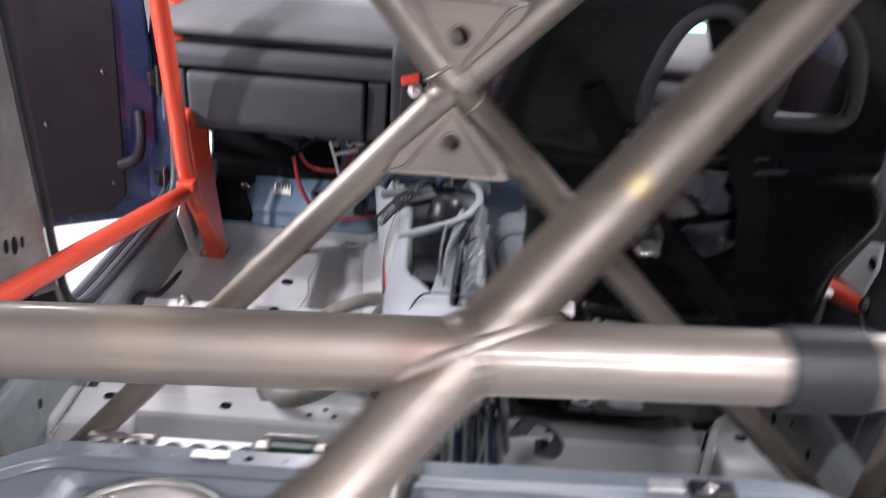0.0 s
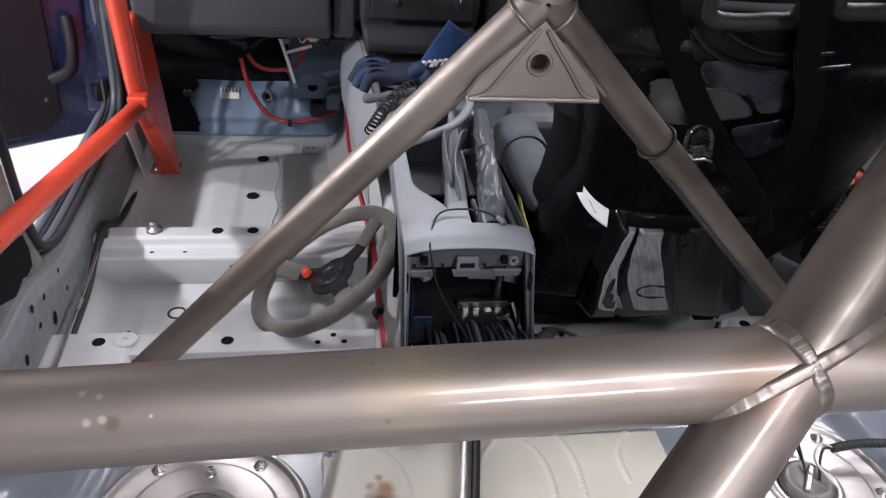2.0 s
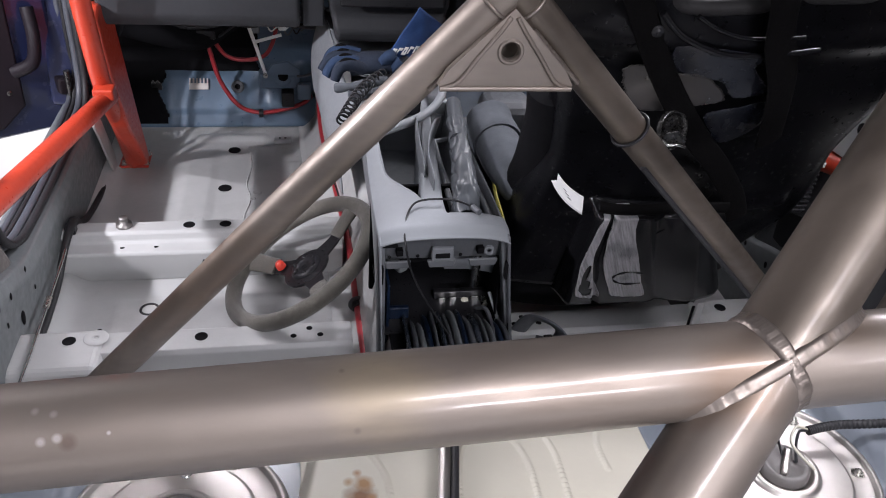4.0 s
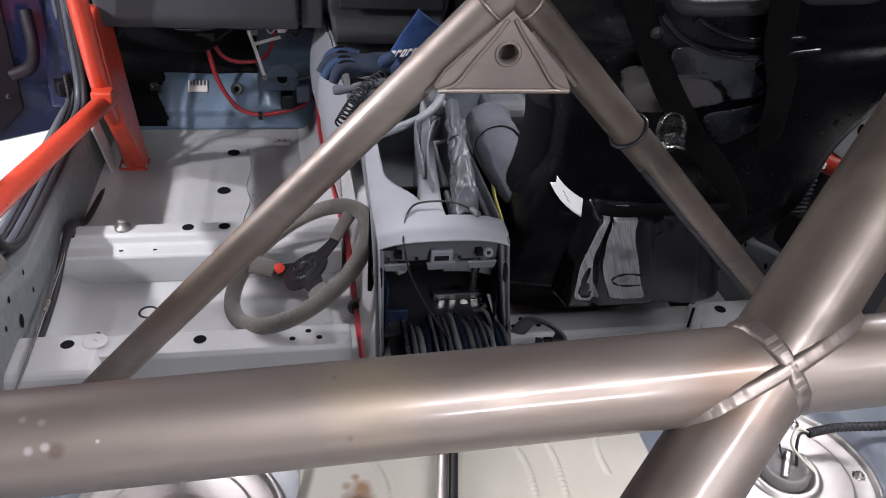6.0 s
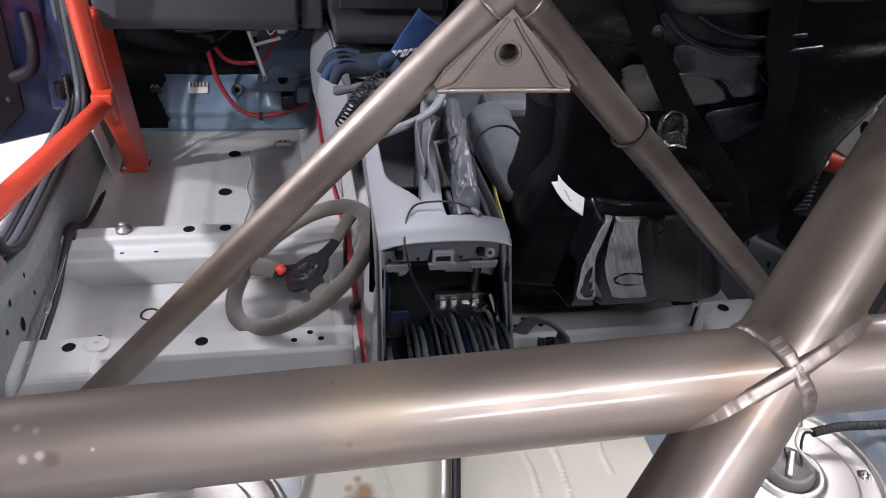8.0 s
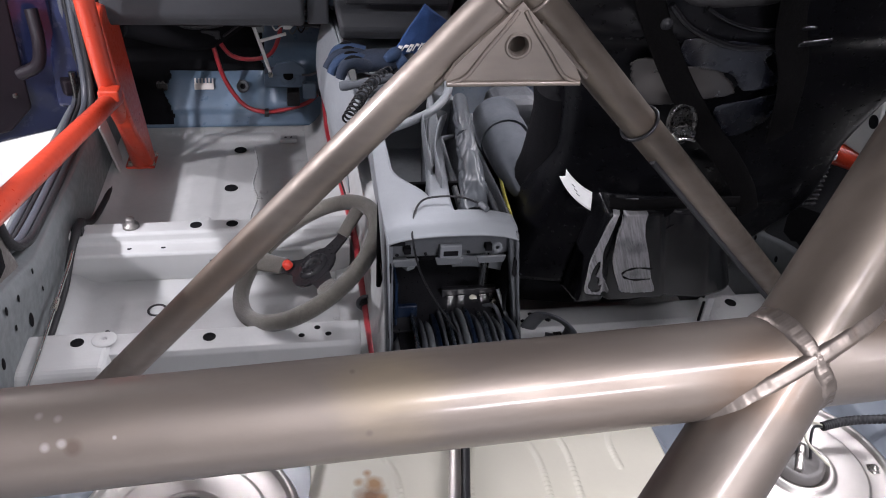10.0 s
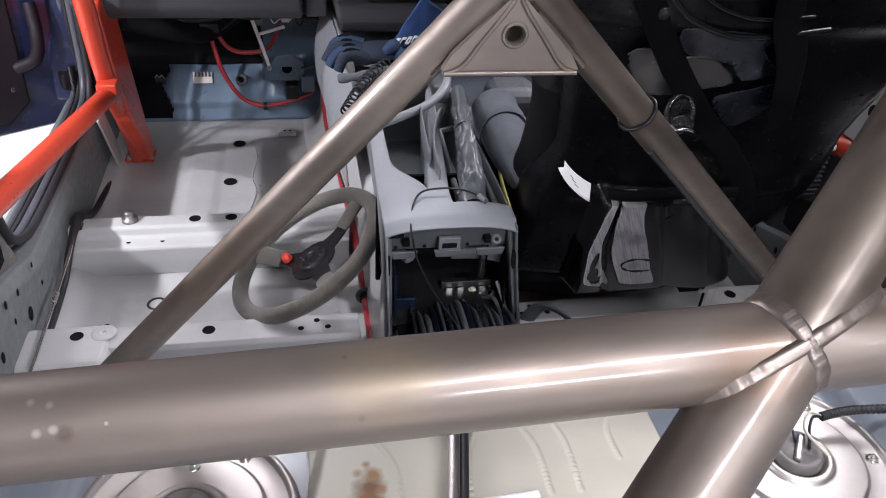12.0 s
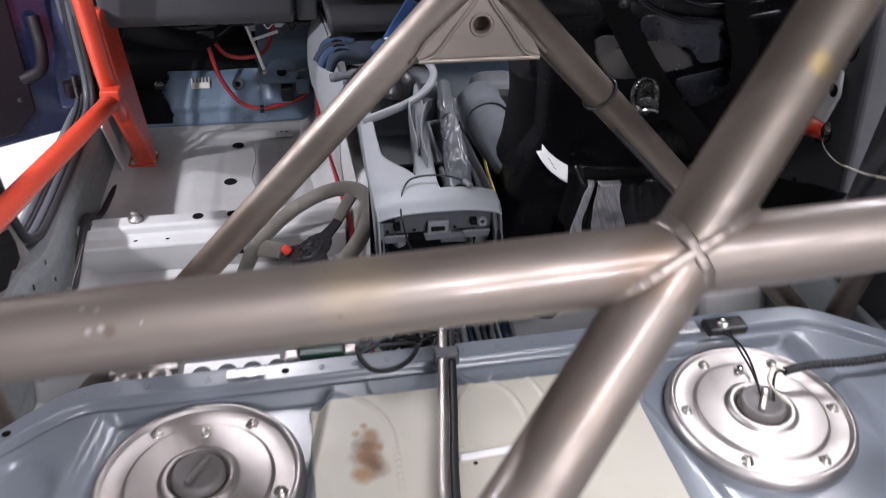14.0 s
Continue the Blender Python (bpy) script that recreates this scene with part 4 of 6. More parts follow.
mid = [(1.945, 0.685), (1.935, 0.66), (1.940, 0.632), (1.955, 0.625), (2.4, 0.55), (2.4, 0.64)]
part("mid_roll", prism([(y, z) for y, z in mid], -0.69, 0.69, "x", 0.008, 3), DASH, dash)
gb = [(1.945, 0.618), (1.940, 0.600), (1.955, 0.492), (1.975, 0.467), (2.02, 0.457), (2.30, 0.432), (2.34, 0.60)]
part("glovebox", prism([(y, z) for y, z in gb], -0.635, -0.205, "x", 0.010, 4), DASH, dash)
part("end_panel", prism([(1.955, 0.62), (1.965, 0.50), (2.0, 0.46), (2.3, 0.44), (2.34, 0.60)], -0.695, -0.641, "x", 0.008, 3), DASH, dash)
part("knee_panel", prism([(1.955, 0.62), (1.965, 0.49), (2.0, 0.46), (2.3, 0.44), (2.34, 0.60)], 0.15, 0.69, "x", 0.01, 3), DASH, dash)
part("side_trim", prism([(1.958, 0.62), (1.975, 0.47), (2.3, 0.44), (2.34, 0.60)], -0.199, -0.150, "x", 0.006, 3), DASH, dash)

stack = thing("centre_stack", (0, 1.95, 0.45), "black centre console panel with gauges, heater knobs and a red switch", "control panel")
prof = [(1.915, 0.735), (1.905, 0.70), (1.935, 0.53), (1.945, 0.512), (1.930, 0.474), (1.945, 0.447), (2.0, 0.43), (2.3, 0.41), (2.3, 0.72)]
housing = prism([(y, z) for y, z in prof], -0.142, 0.132, "x", 0.012, 4)
for v in housing.verts:
    v.co.x *= 1 - 0.11 * sm(0.56, 0.44, v.co.z) if v.co.z > 0.44 else 0.89
part("housing", housing, DASH, stack)
tilt = math.degrees(math.atan2(0.03, 0.17))


def on_stack(x, z, out=0.0):
    return pose(x, 1.905 + (0.70 - z) * 0.1765 - 0.0005, z, 90, 0, 0) @ pose(0, 0, 0, -tilt) @ pose(0, 0, out)


fp = box(-0.118, 0.112, -0.082, 0.078, -0.004, 0.004, 0.004, 2, m=on_stack(0.0, 0.62, 0.0))
face = part("face_plate", fp, BLACKP, stack)
for x in (-0.039, 0.051):
    g = part("gauge", lathe([(0, 0.007), (0.022, 0.007), (0.025, 0.012), (0.029, 0.012), (0.031, 0.004)], 32, on_stack(x, 0.648, 0.0)), BLACKP, face)
    for k in range(7):
        a = radians(210 - 40 * k)
        part("tick", box(-0.001, 0.001, 0.014, 0.020, 0.0075, 0.0082, 0.0, 1, m=on_stack(x, 0.648) @ pose(0, 0, 0, 0, 0, math.degrees(a) - 90)), WHITE, g)
for x in (-0.062, 0.080):
    k = part("heater_knob", lathe([(0, 0.020), (0.014, 0.020), (0.016, 0.018), (0.0175, 0.005), (0.020, 0.004)], 28, on_stack(x, 0.574)), BLACKP, face)
    part("mark", box(-0.001, 0.001, 0.004, 0.014, 0.0202, 0.021, 0, 1, m=on_stack(x, 0.574)), WHITE, k)
    for q in range(9):
        part("tick", box(-0.0012, 0.0012, 0.021, 0.0235, 0.0045, 0.0052, 0.0, 1, m=on_stack(x, 0.574) @ pose(0, 0, 0, 0, 0, -100 + 25 * q)), WHITE, k)
for k in range(4):
    part("button", box(-0.007, 0.007, -0.004, 0.004, 0.003, 0.008, 0.001, 1, m=on_stack(-0.026 + 0.025 * k, 0.562)), CONSDARK, face)
    part("symbol", box(-0.003, 0.003, -0.002, 0.002, 0.0081, 0.0086, 0, 1, m=on_stack(-0.026 + 0.025 * k, 0.562)), WHITE, face)
for x in (-0.098, 0.106):
    for k in range(3):
        part("symbol", box(-0.003, 0.003, -0.0025, 0.0025, 0.0042, 0.0048, 0, 1, m=on_stack(x, 0.592 - 0.016 * k)), WHITE, face)
part("slot", box(-0.035, 0.045, -0.004, 0.004, 0.0035, 0.0046, 0, 1, m=on_stack(0.008, 0.588)), DARK, face)
part("red_switch", box(-0.022, 0.022, -0.010, 0.010, 0.004, 0.034, 0.004, 2, m=on_stack(-0.095, 0.648) @ pose(0, 0, 0, 0, 0, 15)), REDPLASTIC, face, "red isolator switch")
es = part("round_sticker", lathe([(0, 0.0055), (0.017, 0.0055), (0.0175, 0.004)], 32, on_stack(-0.083, 0.622)), WHITE, face, "round white sticker with a red letter")
txt = bpy.data.curves.new("letter", "FONT")
txt.body, txt.size, txt.align_x, txt.align_y, txt.extrude = "E", 0.026, "CENTER", "CENTER", 0.0003
to = new("letter", txt)
to.data.materials.append(REDPLASTIC)
to.parent = es
to.matrix_world = Matrix.Translation(-BASE[stack.name]) @ on_stack(-0.083, 0.622, 0.0062)


def triangle(x, z, size, out, th, mat, parent, name):
    pts = [(0, size), (-size * 0.9, -size * 0.6), (size * 0.9, -size * 0.6)]
    return part(name, prism(pts, out, out + th, "z", 0.0, 1, on_stack(x, z)), mat, parent)


triangle(0.088, 0.618, 0.023, 0.004, 0.001, WHITE, face, "warning_triangle")
triangle(0.088, 0.618, 0.018, 0.0052, 0.0005, BLUESIGN, face, "triangle_field")
part("flash", prism([(0.002, 0.010), (-0.005, 0.0), (0.0, 0.0), (-0.003, -0.009), (0.005, 0.002), (0.0, 0.002)], 0.0058, 0.0063, "z", 0.0, 1, on_stack(0.088, 0.616)), WHITE, face)
part("screw", lathe([(0, 0.004), (0.004, 0.003), (0.005, 0.0)], 12, on_stack(0.107, 0.645, 0.004)), ZINC, face)

# footwell fittings
t = thing("steel_bracket_linkage", (-0.29, 2.40, 0.2), "bare steel rod linkage and bracket in the footwell", "linkage")
part("rod", tube([(-0.352, 2.40, 0.35), (-0.326, 2.40, 0.26), (-0.304, 2.40, 0.178)], 0.0052, 10), WHITE, t, "bright rod")
part("cross_rod", tube([(-0.330, 2.40, 0.276), (-0.255, 2.40, 0.298)], 0.0050, 10), WHITE, t, "bright rod")
part("plate", box(-0.325, -0.215, 2.41, 2.47, 0.13, 0.175, 0.008), FOOTBLUE, t)
part("boss", lathe([(0, 0.03), (0.022, 0.03), (0.028, 0.026), (0.03, 0.0)], 24, pose(-0.255, 2.44, 0.155, 60)), FOOTBLUE, t)
part("plug", lathe([(0, 0.034), (0.014, 0.034), (0.016, 0.03)], 20, pose(-0.255, 2.44, 0.155, 60)), DARK, t)
part("connector", box(-0.262, -0.225, 2.40, 2.44, 0.075, 0.12, 0.004), BLACKP, t)
part("ear", prism([(-0.315, 0.165), (-0.285, 0.205), (-0.240, 0.215), (-0.205, 0.190), (-0.205, 0.140), (-0.315, 0.135)], 2.412, 2.424, "y", 0.004, 2), FOOTBLUE, t)
part("arm", tube([(-0.215, 2.40, 0.175), (-0.19, 2.395, 0.178), (-0.165, 2.39, 0.195), (-0.160, 2.39, 0.225)], 0.004, 8, 5), CONSDARK, t)
part("clip", box(-0.215, -0.175, 2.395, 2.42, 0.10, 0.15, 0.005), FOOTBLUE, t)
part("nut", lathe([(0, 0.012), (0.007, 0.012), (0.008, 0.0)], 6, pose(-0.305, 2.40, 0.175, 60)), ZINC, t)
t = thing("thin_wires", (-0.26, 2.39, 0.32), "thin white and black wires looping below the dashboard", "wiring")
for k, (x, z) in enumerate(((-0.285, 0.315), (-0.262, 0.322), (-0.240, 0.312), (-0.215, 0.320))):
    part("wire", tube([(x - 0.02, 2.39, z + 0.05), (x, 2.385, z - 0.004 * k), (x + 0.02, 2.385, z + 0.01), (x + 0.045, 2.39, z + 0.004), (x + 0.07, 2.40, z + 0.04)], 0.0022, 6, 6), (WHITE, RUBBER, GREYP, RUBBER)[k], t)
part("plug", box(-0.262, -0.240, 2.375, 2.39, 0.318, 0.334, 0.003), WHITE, t, "white plug")
part("relay", box(-0.345, -0.365 + 0.05, 2.40, 2.43, 0.30, 0.335, 0.004), GREYP, t)
t = thing("toe_board_plug", (-0.399, 2.47, 0.12), "round black rubber plug in the toe board", "plug")
part("ring", lathe([(0.010, 0.004), (0.016, 0.010), (0.022, 0.008), (0.024, 0.0)], 24, pose(-0.391, 2.468, 0.112, 63) @ Matrix.Diagonal((0.8, 0.8, 1, 1))), CONSDARK, t)
part("core", lathe([(0, 0.003), (0.012, 0.004)], 20, pose(-0.391, 2.468, 0.112, 63)), DARK, t)
t = thing("metal_comb_plate", (-0.50, 2.47, 0.13), "small bright toothed metal plate on the toe board", "plate")
pm = pose(-0.503, 2.468, 0.113, 63) @ Matrix.Diagonal((0.8, 0.8, 1, 1))
part("plate", box(-0.035, 0.035, -0.012, 0.012, 0.0, 0.004, 0.001, 1, m=pm), ALU, t)
for k in range(6):
    part("tooth", box(-0.034 + k * 0.0125, -0.028 + k * 0.0125, 0.012, 0.03, 0.0, 0.004, 0.001, 1, m=pm), ALU, t)
t = thing("toe_board_clip", (-0.62, 2.47, 0.114), "small bright metal clip on the toe board", "clip")
part("body", box(-0.638, -0.608, 2.462, 2.476, 0.102, 0.124, 0.003), DULLMETAL, t)
part("spring", tube([(-0.636 + 0.006 * k, 2.460, 0.126 + 0.008 * (k % 2)) for k in range(5)], 0.0018, 6), ZINC, t)
t = thing("under_dash_wiring", (-0.4, 2.38, 0.38), "dark tangle of wires and connectors under the dashboard", "wiring")
rnd = random.Random(4)
for k in range(16):
    x0 = rnd.uniform(-0.62, -0.15)
    pts = [(x0 + rnd.uniform(-0.12, 0.12) * q, 2.36 + rnd.uniform(-0.05, 0.06), 0.44 - 0.025 * q + rnd.uniform(-0.04, 0.03)) for q in range(5)]
    part("wire", tube(pts, rnd.choice((0.003, 0.004, 0.007)), 6, 5), rnd.choice((RUBBER, BLACKP, CONSDARK)), t)
for k in range(6):
    x0, z0 = rnd.uniform(-0.6, -0.2), rnd.uniform(0.30, 0.40)
    part("connector", box(x0, x0 + 0.05, 2.34, 2.38, z0, z0 + 0.025, 0.004), rnd.choice((BLACKP, GREYP, BLACKP)), t)
part("duct", tube([(-0.66, 2.3, 0.36), (-0.5, 2.36, 0.30), (-0.42, 2.38, 0.33), (-0.3, 2.4, 0.42)], 0.035, 12, 6), FABRIC, t)
# black sheet laid where the toe board lies in shade
lone("insulation_mat", grid(lambda u, v: bulk(u, v) + Vector((0, -0.014 - 0.006 * noise.noise((u * 9, v * 9, 5)), 0.004)), steps(-0.75, -0.30, 110), steps(0.02, 0.75, 100), keep=lambda u, v: (v > 0.262 and u < -0.33 + 0.03 * noise.noise((v * 14, 0, 0))) or u < -0.60 + 0.05 * noise.noise((v * 9, 3, 0)), thick=-0.008), FABRIC,
     "black sheet standing in for shade on the toe board", "mat", loc=(-0.6, 2.45, 0.0))

lone("seam_sealer", tube([(x, y, floor_height(x, y) + 0.0012) for x, y in [(-0.361, 2.293), (-0.348, 2.18), (-0.358, 2.077), (-0.345, 1.996), (-0.358, 1.921), (-0.359, 1.871)]], lambda q: 0.0018 + 0.0006 * math.sin(q * 40), 8, 6), GREY,
     "uneven bead of painted seam sealer on the car floor", "seam sealer", loc=(-0.358, 2.077, 0.004))
dot = solid("spot_weld", lathe([(0, 0.0002), (0.0030, 0.0003), (0.0040, 0.0011), (0.0050, 0.0)], 12), GREY)
floor_ob = bpy.data.objects["floor"]
rs = random.Random(11)
for k in range(22):
    for s in (-1, 1):
        for y0, z0 in ((1.765, 0.0), (1.400, 0.0), (2.395, 0.0)):
            x = s * (0.19 + 0.0245 * k) + rs.uniform(-0.004, 0.004)
            if k % 2 == (y0 > 2):
                ob = new("spot_weld", dot)
                ob.location = (x, y0 + rs.uniform(-0.002, 0.002), floor_height(x, y0) + 0.0004)
                ob.parent = floor_ob
        ob = new("spot_weld", dot)
        yy = 1.0 + 0.062 * k
        ob.location = (s * (tunnel_half(yy) + 0.045), yy, floor_height(tunnel_half(yy) + 0.045, yy) + 0.0006)
        ob.parent = floor_ob
# painted-over stamping marks
for s in (-1, 1):
    for k, (x, y, w) in enumerate(((0.33, 2.02, 0.018), (0.34, 1.99, 0.012), (0.47, 1.90, 0.02))):
        ob = part("dimple", lathe([(0, 0.0002), (w * 0.4, 0.0006), (w * 0.6, 0.0016), (w * 0.75, 0.0)], 16, pose(s * x, y, floor_height(x, y) + 0.0004)), GREY, floor_ob)

# red battery cable
t = thing("red_battery_cable", (-0.3, 2.3, 0.05), "thick red battery cable with black ties along the tunnel", "cable")
part("cable", tube([(-0.47, 2.40, 0.34), (-0.455, 2.41, 0.24), (-0.435, 2.42, 0.15), (-0.39, 2.42, 0.075), (-0.33, 2.42, 0.05), (-0.26, 2.43, 0.055), (-0.20, 2.43, 0.075), (-0.165, 2.41, 0.115), (-0.155, 2.36, 0.12), (-0.150, 2.2, 0.085), (-0.128, 1.95, 0.065), (-0.112, 1.7, 0.06), (-0.108, 1.5, 0.05), (-0.105, 1.3, 0.05), (-0.10, 1.1, 0.05), (-0.08, 0.99, 0.06)], lambda q: 0.0064 + 0.0026 * sm(0.45, 0.62, q), 10, 7), REDCABLE, t)
part("loop", tube([(-0.455, 2.42, 0.30), (-0.42, 2.45, 0.22), (-0.36, 2.46, 0.20), (-0.30, 2.46, 0.22), (-0.27, 2.46, 0.30), (-0.285, 2.46, 0.38)], 0.0062, 10, 7), REDCABLE, t)
for p, q in (((-0.33, 2.415, 0.05), (-0.318, 2.415, 0.05)), ((-0.162, 2.40, 0.12), (-0.158, 2.385, 0.123)), ((-0.107, 1.49, 0.05), (-0.107, 1.465, 0.05))):
    part("tie", tube([p, q], 0.013, 10), BLACKP, t)
part("clamp", tube([(-0.107 + 0.017 * math.cos(a), 1.478, 0.052 + 0.017 * math.sin(a)) for a in steps(0, 6.283, 20)], 0.004, 8), CONSDARK, t)
lone("thin_black_wire", tube([(-0.150, 2.05, 0.10), (-0.13, 1.9, 0.09), (-0.12, 1.8, 0.085), (-0.118, 1.72, 0.06)], 0.0022, 6, 5), BLACKP, "thin black wire beside the red cable", "wire", loc=(-0.13, 1.9, 0.06))

# ---- console ----
con = thing("centre_console", (0, 1.6, 0.2), "grey plastic centre console with its rear cover missing", "console")


def console_top(u, v):
    """u across from -1 to 1, v along from the rear edge to the dash."""
    y = 1.19 + 0.745 * v
    w = 0.105 - 0.008 * sm(0.1, 0.6, v)
    x = 0.004 + u * w
    z = 0.414 - 0.03 * sm(0.5, 1.0, v) - 0.010 * abs(u) ** 4 + 0.004 * math.cos(u * 1.5) - 0.012 * (1 - sm(0.0, 0.03, v))
    deep = console_deep(x, y)
    return Vector((x, y, z - deep))


def console_deep(x, y):
    left = -0.074 + 0.050 * (1 - sm(1.285, 1.43, y)) ** 2
    right = -0.020 + 0.145 * (y - 1.29)
    along = sm(1.283, 1.30, y) * (1 - sm(1.72, 1.74, y))
    z = 0.0
    z -= 0.125 * sm(left, left + 0.016, x) * (1 - sm(right - 0.006, right + 0.002, x)) * along
    slot_l = 0.010 + 0.09 * max(0, y - 1.28)
    z -= 0.125 * sm(slot_l, slot_l + 0.012, x) * (1 - sm(0.108, 0.112, x)) * sm(1.243, 1.262, y) * (1 - sm(1.72, 1.74, y))
    return -z


def deep_face(u, v):
    p = console_top(u, v)
    return console_deep(p.x, p.y) > 0.03


part("top", grid(console_top, steps(-1, 1, 120), steps(0, 1, 170), keep=lambda u, v: not deep_face(u, v), thick=-0.003), CONSOLE, con)
# same moulding where it is deep, darkened by colour to look shaded
part("recess", grid(console_top, steps(-1, 1, 120), steps(0, 1, 170), keep=deep_face, thick=-0.003), RECESS, con, "deep moulded recess")
for fin in ([(0.009, 1.584, 0.425), (-0.003, 1.46, 0.425), (-0.006, 1.36, 0.425)], [(0.056, 1.572, 0.43), (0.023, 1.488, 0.43), (0.004, 1.389, 0.43), (0.003, 1.314, 0.43)]):
    part("fin", tube(fin, lambda q: 0.024 * (0.25 + 0.75 * sm(0.0, 0.25, q) * (1 - 0.6 * sm(0.8, 1.0, q))), 10, 6, flat=0.10, up=(1, 0, 0)), RECESS, con)
for s in (-1, 1):
    def side(v, y, s=s):
        t = (y - 1.19) / 0.745
        w = 0.105 - 0.008 * sm(0.1, 0.6, t)
        flare = (0.030 if s > 0 else -0.010) * (1 - sm(0.0, 0.5, t)) - 0.026 * sm(0.0, 0.5, t)
        return Vector((0.004 + s * (w + flare * v), y, (0.404 - 0.03 * sm(0.5, 1.0, t)) * (1 - v) + 0.15 * v))
    # right side in the darker grey: its shade is put into the colour
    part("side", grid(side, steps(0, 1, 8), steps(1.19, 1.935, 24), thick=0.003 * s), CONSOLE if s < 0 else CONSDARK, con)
    post = prism([(1.205, 0.400), (1.226, 0.400), (1.222, 0.15), (1.196, 0.15)], 0.004 + s * 0.106, 0.004 + s * 0.093, "x", 0.003, 2)
    for v in post.verts:
        v.co.x += (0.30 - 0.16 * (s < 0)) * 0.5 * (0.390 - v.co.z) * (1 if s > 0 else 0.30)
    part("rear_frame", post, HEADER, con)
    for z in (0.335, 0.215):
        part("clip_slot", box(0.004 + s * 0.099 - 0.002 + (0.15 * (0.390 - z) if s > 0 else 0.02 * (0.39 - z)), 0.004 + s * 0.099 + 0.002 + (0.15 * (0.390 - z) if s > 0 else 0.02 * (0.39 - z)), 1.192, 1.206, z - 0.016, z + 0.016, 0.001), DARK, con)
hd = part("rear_header", prism([(1.207, 0.396), (1.228, 0.396), (1.240, 0.345), (1.226, 0.345)], -0.098, 0.106, "x", 0.003, 2), HEADER, con)
for x in (-0.066, 0.066):
    part("clip_hole", box(x - 0.0055, x + 0.0055, 1.203, 1.230, 0.366, 0.377, 0.001), DARK, hd)
for x0, x1 in ((-0.090, -0.046), (-0.020, 0.028), (0.048, 0.098)):
    part("skirt", prism([(x0, 0.352), (x1, 0.352), (x1 - 0.004, 0.338), (x0 + 0.004, 0.338)], 1.208, 1.214, "y", 0.0015, 1), HEADER, hd)
part("tab", box(-0.014, 0.022, 1.2035, 1.212, 0.355, 0.379, 0.002), RECESS, hd)
part("tab_window", box(-0.008, 0.016, 1.2020, 1.2045, 0.360, 0.369, 0.001), DARK, hd)
part("lip_slot", box(-0.094, -0.070, 1.2015, 1.206, 0.384, 0.391, 0.001), DARK, hd)
for x in (-0.082, -0.036, 0.034):
    part("rivet", lathe([(0, 0.002), (0.002, 0.0015), (0.003, 0.0)], 10, pose(x, 1.209, 0.362, 75)), DARK, hd)
part("screw_boss", lathe([(0.003, 0.002), (0.004, 0.006), (0.008, 0.006), (0.009, 0.0)], 16, pose(0.082, 1.214, 0.366, 75)), RECESS, hd)
# near-black walls: the shade inside the console put into their colour
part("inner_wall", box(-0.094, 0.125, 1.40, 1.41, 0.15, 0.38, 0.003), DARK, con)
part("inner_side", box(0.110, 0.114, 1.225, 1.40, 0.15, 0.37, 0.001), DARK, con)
part("inner_liner", box(-0.082, -0.077, 1.215, 1.36, 0.16, 0.300, 0.002), LINER, con, "blue painted inner liner")
part("inner_panel", box(-0.076, -0.040, 1.235, 1.245, 0.150, 0.235, 0.003), LINER, con, "blue painted inner panel")
# added dark floor and sheet that hide the bright tunnel
part("inner_floor", box(-0.088, 0.096, 1.20, 1.41, 0.205, 0.211, 0.002), BLACKP, con)
lone("tunnel_mat", box(-0.078, 0.082, 0.985, 1.20, 0.204, 0.209, 0.002), FABRIC, "black sheet added over the tunnel to darken it", "mat", loc=(0, 1.1, 0.204))
mod = thing("cable_bracket", (0.04, 1.28, 0.24), "small metal bracket with plug sockets inside the console", "bracket")
part("bar", box(0.012, 0.112, 1.285, 1.297, 0.190, 0.226, 0.002), BLACKP, mod)
for x in (0.026, 0.046, 0.086, 0.104):
    part("terminal", box(x - 0.007, x + 0.007, 1.276, 1.286, 0.206, 0.220, 0.002), CHROME, mod)
part("button", lathe([(0, 0.008), (0.007, 0.007), (0.009, 0.0)], 14, pose(0.068, 1.280, 0.206, 70)), CREAM, mod)
part("lead", tube([(0.015, 1.275, 0.190), (0.05, 1.268, 0.182), (0.085, 1.268, 0.186), (0.110, 1.275, 0.205)], 0.0045, 8, 5), CREAM, mod, "pale wire")
part("stalk", tube([(0.075, 1.255, 0.262), (0.075, 1.252, 0.30), (0.074, 1.250, 0.348)], lambda q: 0.0075 + 0.0012 * math.sin(q * 60), 10, 8), CHROME, mod, "bright threaded adjuster")
part("clip", box(-0.068, -0.050, 1.26, 1.30, 0.29, 0.30, 0.003, m=pose(-0.06, 1.28, 0.295, 0, 0, 30) @ pose(0.06, -1.28, -0.295)), GREYP, mod)
t = thing("console_wiring", (0.0, 1.2, 0.15), "dark blue and grey pleated duct and wires under the console", "wiring")
rng = random.Random(8)
for k in range(15):
    x, tip, lean = -0.050 + 0.0118 * k, -0.004 - 0.022 * rng.random(), 0.014 * (rng.random() - 0.5)
    part("pleat", tube([(x + lean, 1.272, 0.165), (x + lean, 1.252, 0.200 + tip), (x, 1.226, 0.222 + tip), (x - 0.002, 1.16, 0.228), (x - 0.006, 1.06, 0.230), (x - 0.01, 0.98, 0.222)], lambda q: 0.0115 + 0.001 * math.sin(9 * q + k), 8, 6, flat=0.34 + 0.2 * rng.random(), up=(1, 0, 0)), (DUCT, CONSDARK, GREYP, LINER, CONSDARK)[k % 5], t)
part("wire", tube([(0.08, 1.26, 0.205), (0.095, 1.235, 0.225), (0.10, 1.205, 0.22), (0.09, 1.15, 0.235), (0.07, 1.05, 0.24)], 0.004, 6, 6), CONSDARK, t)
